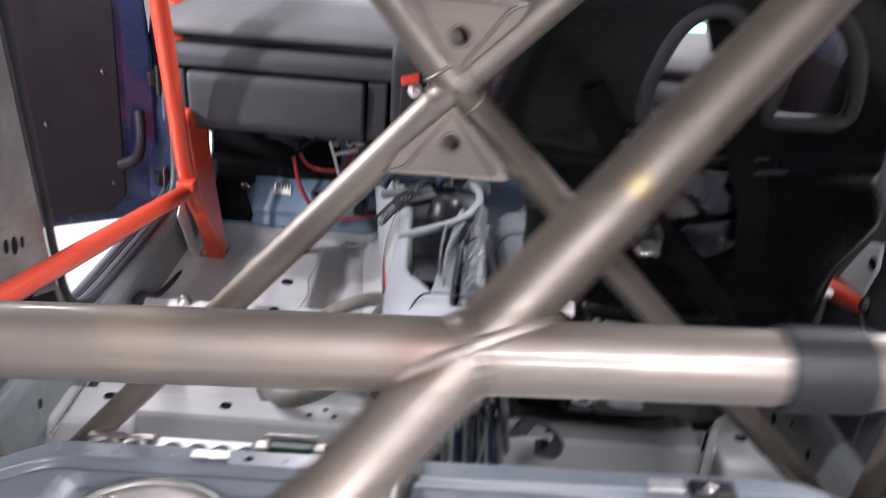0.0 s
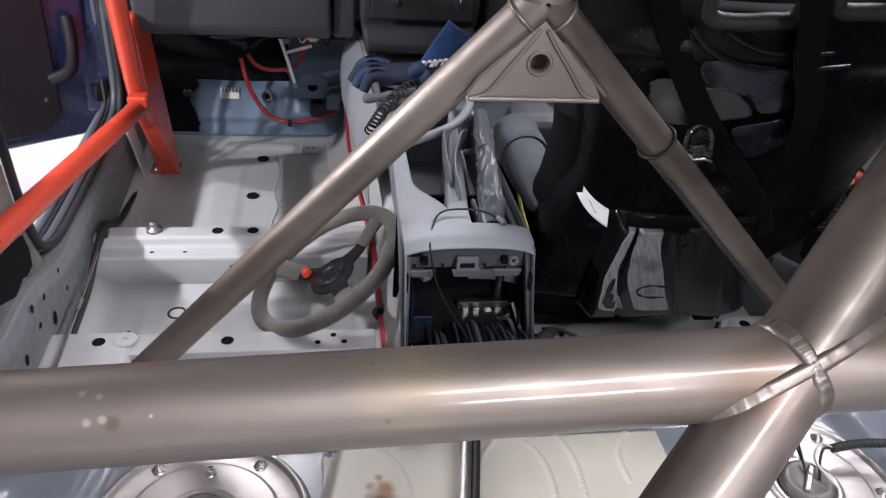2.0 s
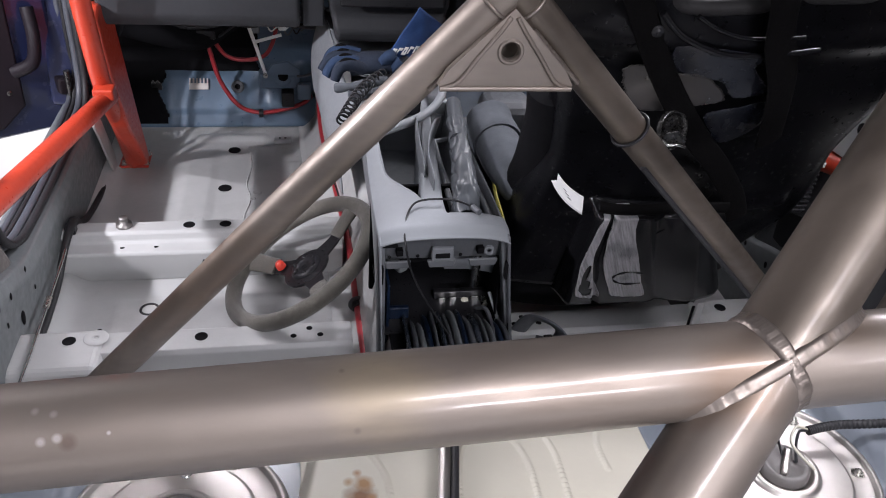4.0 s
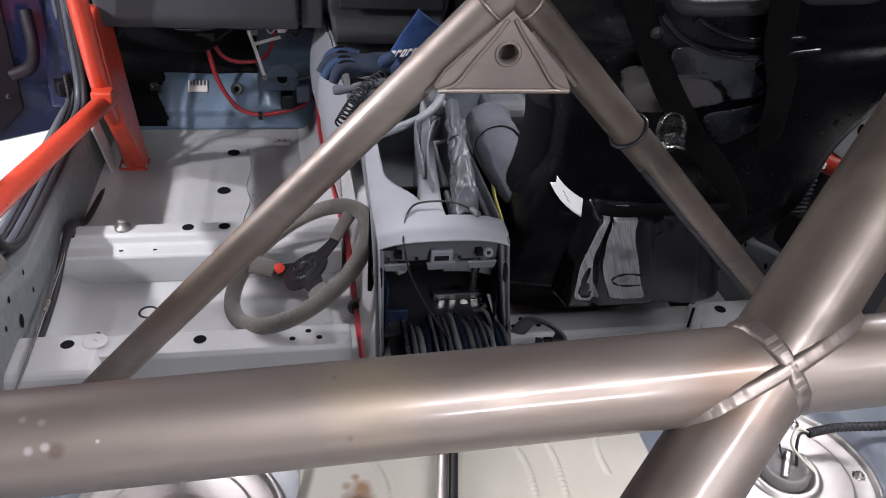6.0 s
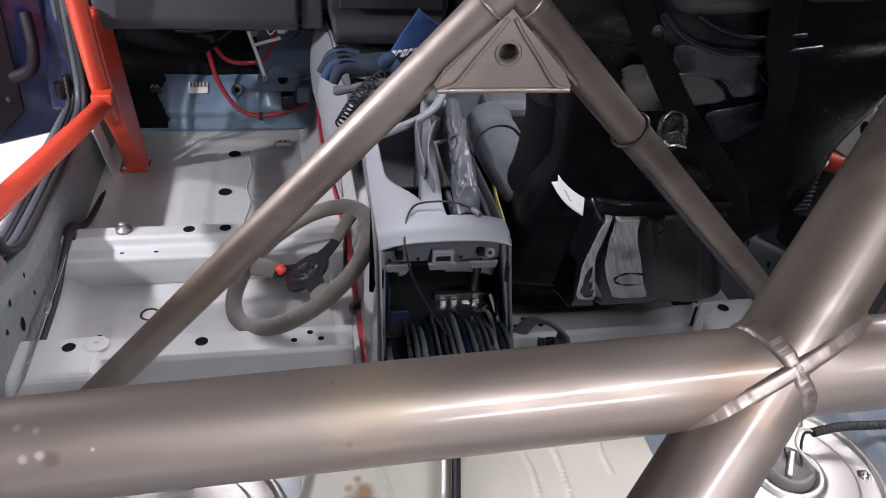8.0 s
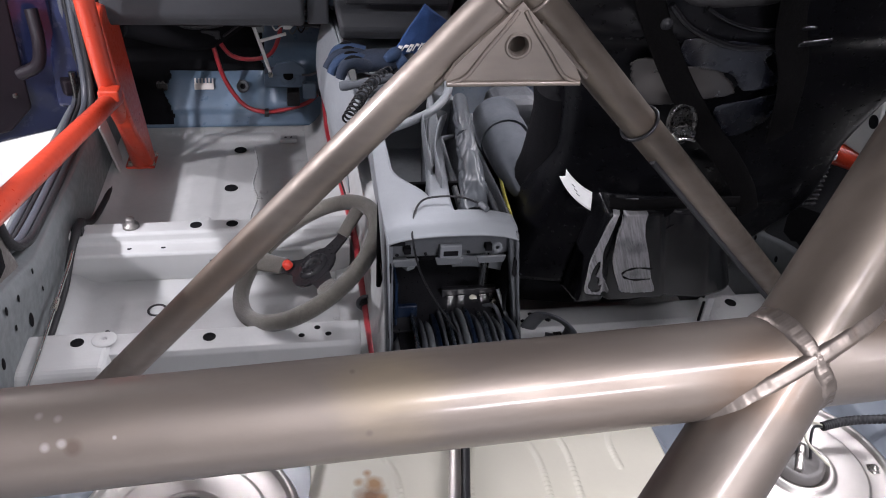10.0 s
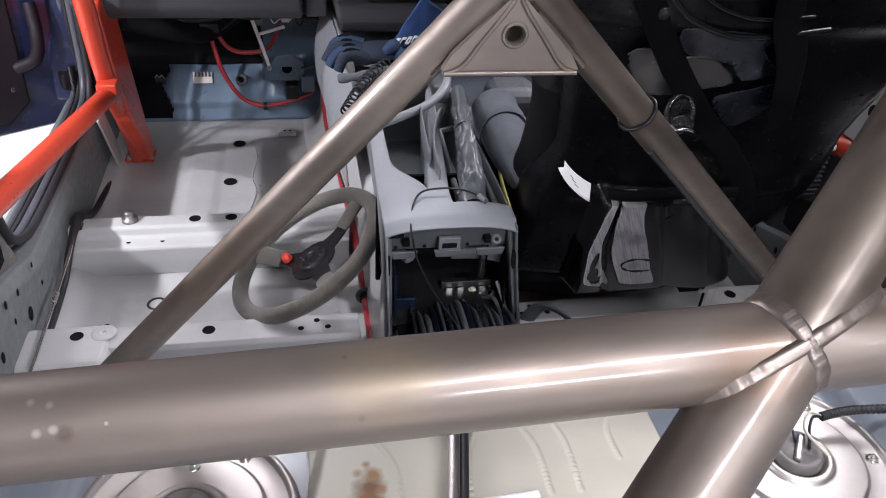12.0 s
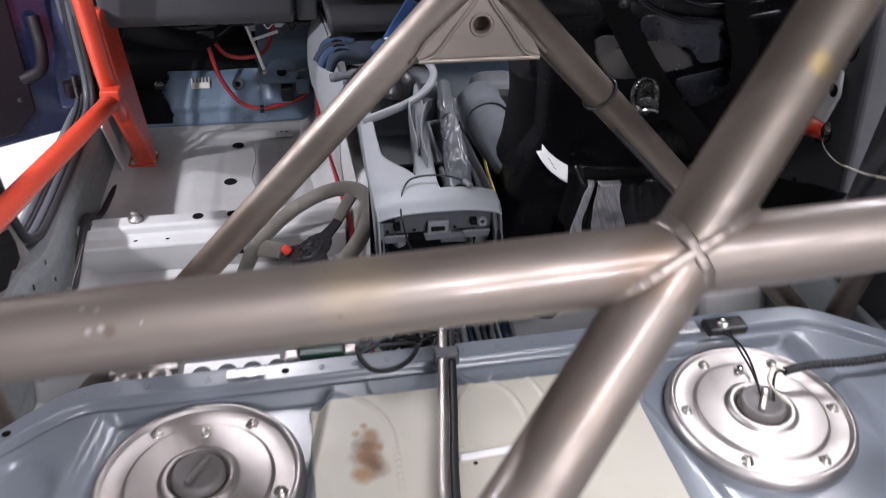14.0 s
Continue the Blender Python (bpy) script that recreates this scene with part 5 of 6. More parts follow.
part("strip", tube([(0.103, 1.25, 0.250), (0.120, 1.215, 0.200), (0.128, 1.20, 0.16)], 0.004, 6, 5, flat=0.4), GREYP, t)
t = thing("aux_wire", (-0.03, 1.25, 0.40), "thin black wire looped over the console", "wire")
part("wire", tube([(0.057, 1.253, 0.425), (0.033, 1.265, 0.43), (-0.003, 1.269, 0.432), (-0.035, 1.266, 0.428), (-0.051, 1.242, 0.42), (-0.06, 1.204, 0.412), (-0.06, 1.185, 0.397), (-0.05, 1.18, 0.354), (-0.03, 1.175, 0.309), (-0.001, 1.165, 0.261), (0.033, 1.15, 0.21)], 0.0019, 6, 6), BLACKP, t)
part("plug", tube([(0.057, 1.253, 0.425), (0.065, 1.235, 0.425)], 0.005, 8), CONSDARK, t)



def flank(v, t):
    """The console's forward side, from the seam under the dash down to the tunnel."""
    y = 1.72 + 0.38 * t
    top = Vector((-0.099 - 0.052 * t, y, 0.398 + 0.066 * sm(0.1, 0.9, t)))
    low = Vector((-0.122 - 0.050 * t, y, 0.175 + 0.09 * t))
    p = top.lerp(low, v)
    return p + Vector((-0.014 * math.sin(math.pi * v), 0, 0))


def deck(u, t):
    y = 1.72 + 0.38 * t
    return Vector((-0.099 - 0.052 * t + (0.215 + 0.06 * t) * u, y, 0.398 + 0.066 * sm(0.1, 0.9, t) * (1 - sm(0.0, 0.22, u)) + 0.004 * t))


part("front_side", grid(flank, steps(0, 1, 20), steps(0, 1, 30), thick=0.003), CONSOLE, con)
part("front_deck", grid(deck, steps(0, 1, 40), steps(0.35, 1, 20), thick=-0.003), CONSOLE, con)

# handbrake
hb = thing("handbrake", (0.07, 1.40, 0.36), "handbrake lever in a wrinkled grey leather gaiter", "handbrake")
lever = [(0.052, 1.262, 0.395), (0.054, 1.30, 0.425), (0.058, 1.36, 0.445), (0.064, 1.43, 0.455), (0.071, 1.50, 0.461), (0.079, 1.572, 0.464)]


def gaiter(a, q):
    """Wrinkled leather round the lever."""
    n = q * 3.999
    i = int(n)
    p = Vector(lever[i]).lerp(Vector(lever[i + 1]), n - i)
    r = 0.025 - 0.008 * sm(0.0, 0.8, q)
    fold = noise.noise((1.4 * math.cos(a), 1.4 * math.sin(a) + 2.0 * q, q * 7)) + 0.3 * noise.noise((2 * math.cos(a), 2 * math.sin(a), q * 15 + 5))
    r += 0.0042 * fold - 0.0035 * math.exp(-(noise.noise((1.3 * math.cos(a), 1.3 * math.sin(a), q * 6 + 3)) / 0.10) ** 2)
    return p + Vector((r * math.cos(a), -0.35 * r * math.sin(a), 0.94 * r * math.sin(a)))


part("gaiter", grid(gaiter, steps(0, 2 * math.pi, 48), steps(0, 1, 90)), LEATHER, hb)
part("grip", tube([lever[3], lever[4], lever[5]], lambda q: 0.0165 - 0.003 * q, 16, 6), LEATHER, hb)
part("button", lathe([(0, 0.014), (0.006, 0.013), (0.007, 0.0)], 12, look(lever[5], lever[4])), CHROME, hb)
part("gaiter_frame", tube([(0.040, 1.27, 0.372), (0.052, 1.60, 0.366), (0.104, 1.62, 0.366), (0.104, 1.27, 0.372)], 0.006, 8, 0, closed=True), CONSDARK, hb)
# gear selector surround
gs = thing("gear_surround", (0.04, 1.72, 0.40), "curved grey plastic gear lever surround", "trim")
part("arc", tube([(-0.090, 1.535, 0.412), (-0.040, 1.545, 0.424), (0.015, 1.575, 0.432), (0.055, 1.625, 0.436), (0.080, 1.69, 0.438), (0.082, 1.76, 0.436), (0.070, 1.81, 0.432)], 0.0085, 12, 7), CONSOLE, gs)
kn = part("gear_knob", lathe([(0, 0.026), (0.014, 0.025), (0.020, 0.018), (0.022, 0.008), (0.016, -0.012), (0.009, -0.03)], 28, pose(0.049, 1.881, 0.47, 25, 0, 0)), BLACKP, gs, "round black gear knob")
for kx in (-0.008, 0.0, 0.008):
    part("shift_mark", box(kx - 0.0009, kx + 0.0009, -0.008, 0.008, 0.0262, 0.0268, 0, 1, m=pose(0.049, 1.881, 0.47, 25, 0, 0)), WHITE, kn)
part("shift_mark", box(-0.008, 0.008, -0.0009, 0.0009, 0.0262, 0.0269, 0, 1, m=pose(0.049, 1.881, 0.47, 25, 0, 0)), WHITE, kn)
part("knob_base", lathe([(0, 0.05), (0.02, 0.048), (0.035, 0.03), (0.045, 0.0)], 24, pose(0.01, 1.73, 0.385)), BLACKP, gs)
COIL = smooth_path([(-0.134, 1.578, 0.424), (-0.112, 1.640, 0.428), (-0.086, 1.705, 0.432), (-0.050, 1.762, 0.436), (-0.006, 1.800, 0.440)], 130)
lone("coiled_cable", tube([p + Vector((0.0115 * math.cos(k * 0.21), 0.0, 0.0115 * math.sin(k * 0.21))) for k, p in enumerate(COIL)], 0.0021, 6), RUBBER,
     "black coiled cable on the console", "cable", loc=(-0.129, 1.567, 0.425))

# gloves
g = thing("racing_glove", (-0.09, 1.79, 0.41), "dark blue and black padded racing glove lying on the console", "glove", "gloves")
G = Matrix.Translation((-0.072, 1.815, 0.432)) @ pose(0, 0, 0, 0, 0, 4)
part("palm", tube([G @ Vector(q) for q in ((0.085, 0.012, 0.002), (0.045, 0.004, 0.014), (0.0, 0.0, 0.016), (-0.034, 0, 0.010))], lambda q: 0.036 + 0.006 * math.sin(q * 3), 16, 5, flat=0.5), NAVYCLOTH, g)
for k, (y, reach) in enumerate(((-0.034, 0.070), (-0.012, 0.086), (0.012, 0.092), (0.036, 0.080))):
    f = part("finger", tube([G @ Vector(q) for q in ((-0.005, y * 0.9, 0.014 + 0.003 * k), (-0.040, y * 1.15, 0.028), (-0.040 - 0.5 * (reach - 0.03), y * 1.25, 0.020), (-reach, y * 1.2 - 0.006, -0.004))], lambda q: 0.0135 * (1 - 0.28 * q ** 3), 12, 6), (NAVYCLOTH, BLUEDARK, NAVYCLOTH, BLUEDARK)[k], g)
    part("finger_pad", tube([G @ Vector(q) for q in ((-0.018, y * 1.02, 0.031), (-0.045, y * 1.2, 0.038), (-0.062, y * 1.25, 0.030))], lambda q: 0.0062 * math.sin(0.4 + q * 2.4), 8, 5), FABRIC, f)
    part("seam", tube([G @ Vector(q) for q in ((-0.010, y * 0.9 + 0.012, 0.014), (-0.042, y * 1.15 + 0.013, 0.024), (-0.068, y * 1.22 + 0.011, 0.012))], 0.0012, 6, 6), BLUECLOTH, f)
part("thumb", tube([G @ Vector(q) for q in ((0.040, -0.050, -0.004), (0.0, -0.070, -0.002), (-0.040, -0.076, -0.006), (-0.072, -0.066, -0.012))], lambda q: 0.0095 + 0.0015 * math.sin(q * 16), 12, 8), GREYFAB, g, "dark grey suede thumb")
part("palm_edge", tube([G @ Vector(q) for q in ((0.050, -0.060, -0.014), (0.0, -0.086, -0.016), (-0.046, -0.090, -0.020))], lambda q: 0.010 + 0.0015 * math.sin(q * 14), 10, 8), GREYFAB, g)
part("knuckle_pad", tube([G @ Vector(q) for q in ((0.028, -0.034, 0.030), (0.050, -0.022, 0.036), (0.058, 0.0, 0.034))], lambda q: 0.015 * math.sin(0.5 + 2.1 * q), 12, 6), BLUEDARK, g)
part("wrist_band", tube([G @ Vector(q) for q in ((0.080, -0.045, 0.004), (0.084, -0.01, 0.032), (0.088, 0.03, 0.028))], 0.012, 10, 6, flat=0.4), RUBBER, g)
g = thing("racing_glove", (0.03, 1.86, 0.41), "bright blue racing glove standing with a white-marked cuff", "glove", "gloves")
part("palm", tube([(0.005, 1.815, 0.425), (0.025, 1.840, 0.440), (0.050, 1.870, 0.458)], lambda q: 0.034 + 0.004 * q, 16, 5, flat=0.6), NAVYCLOTH, g)
part("thumb", tube([(-0.012, 1.80, 0.436), (-0.006, 1.79, 0.452), (0.004, 1.79, 0.462)], 0.013, 12, 5), BLUEDARK, g)


def cuff(u, v):
    a = Vector((-0.030, 1.802, 0.462)).lerp(Vector((0.085, 1.835, 0.452)), u)
    b = Vector((0.046, 1.830, 0.566)).lerp(Vector((0.105, 1.850, 0.520)), u)
    return a.lerp(b, v) + Vector((0, -0.012 * math.sin(math.pi * u) * (1 - 0.5 * v) + 0.003 * noise.noise((u * 4, v * 4, 2)), 0))


cf = part("cuff", grid(cuff, steps(0, 1, 24), steps(0, 1, 20), thick=0.006), BLUECLOTH, g, "bright blue cuff")
for k in range(6):
    u0 = 0.03 + 0.105 * k
    v0 = 0.05 + 0.030 * k
    hollow = (lambda u, v, u0=u0, v0=v0: not (u0 + 0.026 < u < u0 + 0.056 and v0 + 0.05 < v < v0 + 0.12)) if k % 2 == 0 else (lambda u, v, u0=u0, v0=v0: u < u0 + 0.03 or v > v0 + 0.11)
    part("mark", grid(lambda u, v: cuff(u, v) + Vector((0, -0.0026, 0.0006)), steps(u0, u0 + 0.082, 12), steps(v0, v0 + 0.17, 12), keep=hollow, thick=0.0008), WHITE, cf)
part("cuff_hem", tube([cuff(u, 0.0) + Vector((0, -0.002, 0)) for u in steps(0, 1, 20)], 0.005, 8), NAVYCLOTH, g)
part("cuff_strap", tube([(0.054, 1.812, 0.452), (0.062, 1.812, 0.474), (0.056, 1.818, 0.490)], 0.010, 10, 5, flat=0.4), RUBBER, g)

# ---- steering wheel on the floor ----
N = Vector((-0.53, 0.0, 0.848)).normalized()
C = Vector((-0.223, 1.502, 0.153))
U = Vector((0, 1, 0))
Vv = N.cross(U).normalized()
W = Matrix(((U.x, Vv.x, N.x, C.x), (U.y, Vv.y, N.y, C.y), (U.z, Vv.z, N.z, C.z), (0, 0, 0, 1)))
wheel = thing("steering_wheel", (-0.223, 1.502, 0.01), "grey suede three-spoke racing steering wheel leaning on the tunnel", "steering wheel")


def rim_pt(a, out=0.0):
    r = 0.162 + out
    return W @ Vector((r * math.cos(a), r * math.sin(a), 0))


part("rim", tube([rim_pt(2 * math.pi * k / 72) for k in range(72)], 0.0165, 16, 0, closed=True), SUEDE, wheel)
part("hub", prism([(0.052 * math.cos(a), 0.052 * math.sin(a)) for a in [2 * math.pi * k / 18 for k in range(18)]], -0.027, -0.021, "z", 0.001, 1, W), BLACKP, wheel)
part("boss", lathe([(0.012, -0.022), (0.014, -0.014), (0.030, -0.014), (0.034, -0.020)], 28, W), BLACKP, wheel)
for k in range(6):
    a = radians(60 * k)
    part("bolt", lathe([(0, 0.004), (0.0035, 0.0035), (0.004, 0)], 8, W @ pose(0.025 * math.cos(a), 0.025 * math.sin(a), -0.014)), BLACKP, wheel)
for k in range(3):
    a = (52, 197, 303)[k]
    ma = W @ pose(0, 0, 0, 0, 0, a)
    sp = []
    for q in range(9):
        t_ = q / 8
        sp.append((0.035 + 0.122 * t_, 0.024 - 0.008 * math.sin(t_ * 3.1), -0.024 + 0.022 * sm(0.3, 1.0, t_)))
    bm = bmesh.new()
    rows = [[bm.verts.new(Vector((x, s2 * w, z + dz))) for s2, dz in ((-1, -0.002), (1, -0.002), (1, 0.002), (-1, 0.002))] for x, w, z in sp]
    for r0, r1 in zip(rows, rows[1:]):
        for q in range(4):
            bm.faces.new((r0[q], r0[(q + 1) % 4], r1[(q + 1) % 4], r1[q]))
    bm.faces.new(rows[0]), bm.faces.new(rows[-1][::-1])
    bmesh.ops.recalc_face_normals(bm, faces=bm.faces[:])
    bm.transform(ma)
    part("spoke", bm, BLACKP, wheel)
    part("spoke_sleeve", tube([ma @ Vector((0.088 + 0.0075 * q, 0, -0.020 + 0.002 * q)) for q in range(10)], lambda q: 0.021 + 0.006 * q ** 3, 14, 0, flat=0.32, up=tuple(N)), SUEDE, wheel, "grey suede spoke sleeve")
part("horn_button", lathe([(0, 0.016), (0.007, 0.015), (0.010, 0.010), (0.0105, 0.0)], 18, W @ pose(0.040, 0.056, -0.018)), REDPLASTIC, wheel, "red push button")

# ---- bucket seat ----
SX = 0.352
seat = thing("bucket_seat", (SX, 1.4, 0.06), "gloss black shell racing seat with black fabric bolsters", "racing seat")
PROF = [(0.14, 1.31, 0.205, 0.36), (0.20, 1.30, 0.220, 0.38), (0.30, 1.268, 0.225, 0.33), (0.42, 1.225, 0.208, 0.24), (0.55, 1.180, 0.190, 0.14), (0.70, 1.125, 0.215, 0.10), (0.82, 1.080, 0.240, 0.09), (0.92, 1.045, 0.215, 0.08), (1.00, 1.02, 0.165, 0.07), (1.06, 1.01, 0.120, 0.05)]


def lerp_prof(z):
    for a, b in zip(PROF, PROF[1:]):
        if z <= b[0]:
            t = sm(0, 1, (z - a[0]) / (b[0] - a[0])) * 0.3 + 0.7 * (z - a[0]) / (b[0] - a[0])
            return [a[i] * (1 - t) + b[i] * t for i in range(1, 4)]
    return PROF[-1][1:]


def seat_point(u, z, grow=0.0):
    """u from -1 (wing edge, car centre side) round the back to 1."""
    y, hw, wing = lerp_prof(z)
    hw, a = hw + grow + (0.085 * sm(0.3, 0.45, z) * (1 - sm(0.66, 0.8, z)) if u > 0 else 0.070 * sm(0.68, 0.80, z) * (1 - sm(0.97, 1.05, z))), abs(u)
    if u < 0:
        wing *= 1 - 0.85 * sm(0.36, 0.44, z) * (1 - 0.4 * sm(0.66, 0.74, z))
    if a < 0.5:
        x, d = hw * 0.86 * (a / 0.5), -0.025 * (1 - (a / 0.5) ** 2)
    elif a < 0.66:
        q = (a - 0.5) / 0.16 * math.pi / 2
        x, d = hw * (0.86 + 0.14 * math.sin(q)), hw * 0.18 * (1 - math.cos(q))
    else:
        x, d = hw * (1.0 + 0.02 * (a - 0.66)), hw * 0.18 + wing * (a - 0.66) / 0.34
    d -= 0.012 * math.exp(-((z - 0.46) / 0.012) ** 2) * (a < 0.45) + 0.012 * math.exp(-((z - 0.775) / 0.018) ** 2) * (a < 0.55)
    return Vector((SX + math.copysign(x, u), y + d - grow * 0.5, z))


def inside(poly, x, z):
    hit = False
    for (xa, za), (xb, zb) in zip(poly, poly[1:] + poly[:1]):
        if (za > z) != (zb > z) and x < xa + (z - za) / (zb - za) * (xb - xa):
            hit = not hit
    return hit


def rounded(poly, n=3):
    return [(p.x, p.y) for p in smooth_path([(x, z, 0) for x, z in poly], n, closed=True)]


LEFT_SLOT = [(0.228, 0.828), (0.222, 0.868), (0.226, 0.906), (0.240, 0.950), (0.264, 0.972), (0.298, 0.970), (0.320, 0.930), (0.332, 0.880), (0.340, 0.830), (0.302, 0.822), (0.256, 0.819)]
SLOT_LINE = rounded(LEFT_SLOT)


def slot(u, z):
    if u < 0:
        return inside(SLOT_LINE, seat_point(u, z).x, z)
    return 0.08 + 0.9 * max(0.0, z - 0.93) < abs(u) < 0.33 - 1.2 * max(0.0, z - 0.90) and 0.845 < z < 0.972


part("shell", grid(lambda u, z: seat_point(u, z), steps(-1, 1, 100), steps(0.14, 1.06, 92), keep=lambda u, z: not slot(u, z) and (z > 0.245 or abs(u) > 0.6), thick=-0.006), SHELL, seat)
loop = [(0.08, 0.842), (0.20, 0.838), (0.33, 0.842), (0.345, 0.88), (0.305, 0.935), (0.24, 0.972), (0.16, 0.976), (0.09, 0.945), (0.07, 0.88)]
part("harness_slot", tube([seat_point(u, z) for u, z in loop], 0.011, 10, 5, closed=True), SLOTRIM, seat, "rounded grey harness slot rim")
part("harness_slot", tube([seat_point((x - SX) / (lerp_prof(z)[1] + 0.070) / 1.72, z) for x, z in LEFT_SLOT], 0.011, 10, 5, closed=True), SLOTRIM, seat, "rounded grey harness slot rim")
part("edge_trim", tube([seat_point(-1, z) for z in steps(0.14, 1.06, 30)] + [seat_point(u, 1.06) for u in steps(-1, 0.9, 20)[1:]], 0.008, 8), FABRIC, seat)
part("back_pad", grid(lambda x, z: Vector((SX + x, lerp_prof(z)[0] + 0.045 + 0.9 * x * x, z)), steps(-0.17, 0.17, 12), steps(0.15, 1.03, 30), keep=lambda x, z: not (0.008 < abs(x) < 0.155 and 0.815 < z < 0.99), thick=-0.03), FABRIC, seat)
part("cushion", box(SX - 0.18, SX + 0.18, 1.34, 1.72, 0.16, 0.25, 0.03, 4), FABRIC, seat)
part("side_bolster", tube([(0.156, 1.22, 0.653), (0.17, 1.24, 0.6), (0.177, 1.27, 0.537), (0.181, 1.31, 0.464), (0.174, 1.34, 0.409)], lambda q: 0.046 + 0.004 * math.sin(q * 3.1), 20, 7), FABRIC, seat)
part("side_bolster", tube([(SX + 0.205, 1.14, 0.80), (SX + 0.208, 1.20, 0.66), (SX + 0.200, 1.27, 0.54), (SX + 0.185, 1.36, 0.46), (SX + 0.175, 1.48, 0.40), (SX + 0.17, 1.60, 0.36)], lambda q: 0.046 + 0.012 * math.sin(q * 3.1), 18, 7), FABRIC, seat)
part("front_bolster", box(0.172, 0.287, 1.66, 1.78, 0.281, 0.416, 0.035, 4), CONSDARK, seat)
for s in (-1, 1):
    part("shell_base", prism([(1.41, 0.10), (1.76, 0.13), (1.76, 0.30), (1.62, 0.36), (1.42, 0.36), (1.38, 0.30)], SX + s * 0.215, SX + s * 0.235, "x", 0.008, 2), SHELL, seat)
    part("seat_mount", prism([(1.30, 0.03), (1.78, 0.03), (1.78, 0.10), (1.30, 0.10)], SX + s * 0.235, SX + s * 0.243, "x", 0.002, 1), BLACKP, seat)
part("thigh_pad", tube([(0.17, 1.31, 0.415), (0.162, 1.35, 0.418), (0.153, 1.41, 0.422), (0.148, 1.48, 0.425), (0.148, 1.55, 0.43)], lambda q: 0.043 - 0.010 * (2 * q - 1) ** 4, 20, 6), GREYFAB, seat, "dark grey fabric thigh pad")


part("pad_flap", tube([(0.15, 1.47, 0.423), (0.149, 1.515, 0.426), (0.15, 1.56, 0.433), (0.148, 1.575, 0.438)], lambda q: 0.0475 + 0.002 * math.sin(q * 9) - 0.012 * sm(0.6, 1.0, q), 22, 6), GREYFAB, seat, "dark grey fabric flap")
LABEL_TOP, LABEL_LOW = [(0.161, 1.172, 0.531), (0.182, 1.172, 0.508), (0.209, 1.172, 0.489)], [(0.152, 1.172, 0.519), (0.177, 1.172, 0.484), (0.212, 1.172, 0.456)]


def label_at(u, v, off=0.0):
    w = ((1 - u) * (1 - 2 * u), 4 * u * (1 - u), u * (2 * u - 1))
    a = sum((Vector(p) * k for p, k in zip(LABEL_TOP, w)), Vector())
    b = sum((Vector(p) * k for p, k in zip(LABEL_LOW, w)), Vector())
    notch = 0.10 * (1 - abs(2 * v - 1)) * (1 - u) ** 4
    return a.lerp(b, v) + Vector((notch * 0.05, -off, -notch * 0.06))


tag = part("label", grid(label_at, steps(0, 1, 16), steps(0, 1, 6), thick=0.0008), WHITE, seat, "small white label with faint print")
for k in range(3):
    part("print_bar", grid(lambda u, v: label_at(u, v, 0.0012), steps(0.36 + 0.1 * k, 0.48 + 0.1 * k, 3), steps(0.35 + 0.12 * k, 0.40 + 0.12 * k, 1), thick=0.0003), CONSDARK, tag)


def back_y(x, z):
    """The rear face of the shell."""
    y, hw, wing = lerp_prof(z)
    a = min(1.0, abs(x - SX) / (hw * 0.86))
    return y - 0.025 * (1 - a * a)


def hump(u, v):
    """The moulded lower back: a broad bulge with upright grooves."""
    z = 0.243 + 0.244 * v
    x = 0.221 + (0.329 - 0.12 * v) * (u + 1) / 2
    ends = (1 - sm(0.90, 1.0, v)) * sm(-1.0, -0.90, u) * (1 - abs(u) ** 8 * (u > 0))
    groove = 0.010 * math.exp(-((x - 0.253 - 0.55 * max(0.0, 0.40 - z) ** 1.5) / 0.005) ** 2) + 0.006 * math.exp(-((x - 0.345 - 0.35 * (0.42 - z)) / 0.012) ** 2) - 0.006 * math.exp(-((x - 0.43 - 0.3 * (0.36 - z)) / 0.020) ** 2)
    return Vector((x, 1.305 - 0.30 * z - (0.022 - groove) * ends + 0.03 * (1 - ends), z))


def on_back(x, z):
    v = (z - 0.243) / 0.244
    return hump((x - 0.221) / (0.329 - 0.12 * v) * 2 - 1, v).y


def patch(name, poly, mat, label, surface, lift, holes=(), n=60):
    """A thin skin on the seat's back, with an uneven rounded outline."""
    xs, zs = [p[0] for p in poly], [p[1] for p in poly]
    line = rounded(poly)

    def keep(x, z):
        wob = 0.0005 * noise.noise((x * 150, z * 90, 3))
        return inside(line, x + wob, z + wob) and not any(((x - hx) / hr) ** 2 + ((z - hz) / hs) ** 2 < 1 for hx, hz, hr, hs in holes)
    return part(name, grid(lambda x, z: Vector((x, surface(x, z) - lift, z)), steps(min(xs) - 0.006, max(xs) + 0.006, n), steps(min(zs) - 0.006, max(zs) + 0.006, n), keep=keep, thick=0.0015), mat, seat, label)


part("lower_back", grid(hump, steps(-1, 1, 90), steps(0, 1, 50), thick=0.004), SHELLGLOSS, seat, "gloss black moulded lower back")
# outlines of the reflection painted on the lower back
STRIP = [(0.240, 0.474), (0.237, 0.464), (0.233, 0.442), (0.232, 0.413), (0.232, 0.386), (0.232, 0.355), (0.234, 0.325), (0.237, 0.297), (0.243, 0.273), (0.262, 0.265), (0.286, 0.266),
         (0.272, 0.298), (0.258, 0.334), (0.248, 0.368), (0.245, 0.391), (0.248, 0.41), (0.249, 0.441), (0.250, 0.462), (0.249, 0.474)]
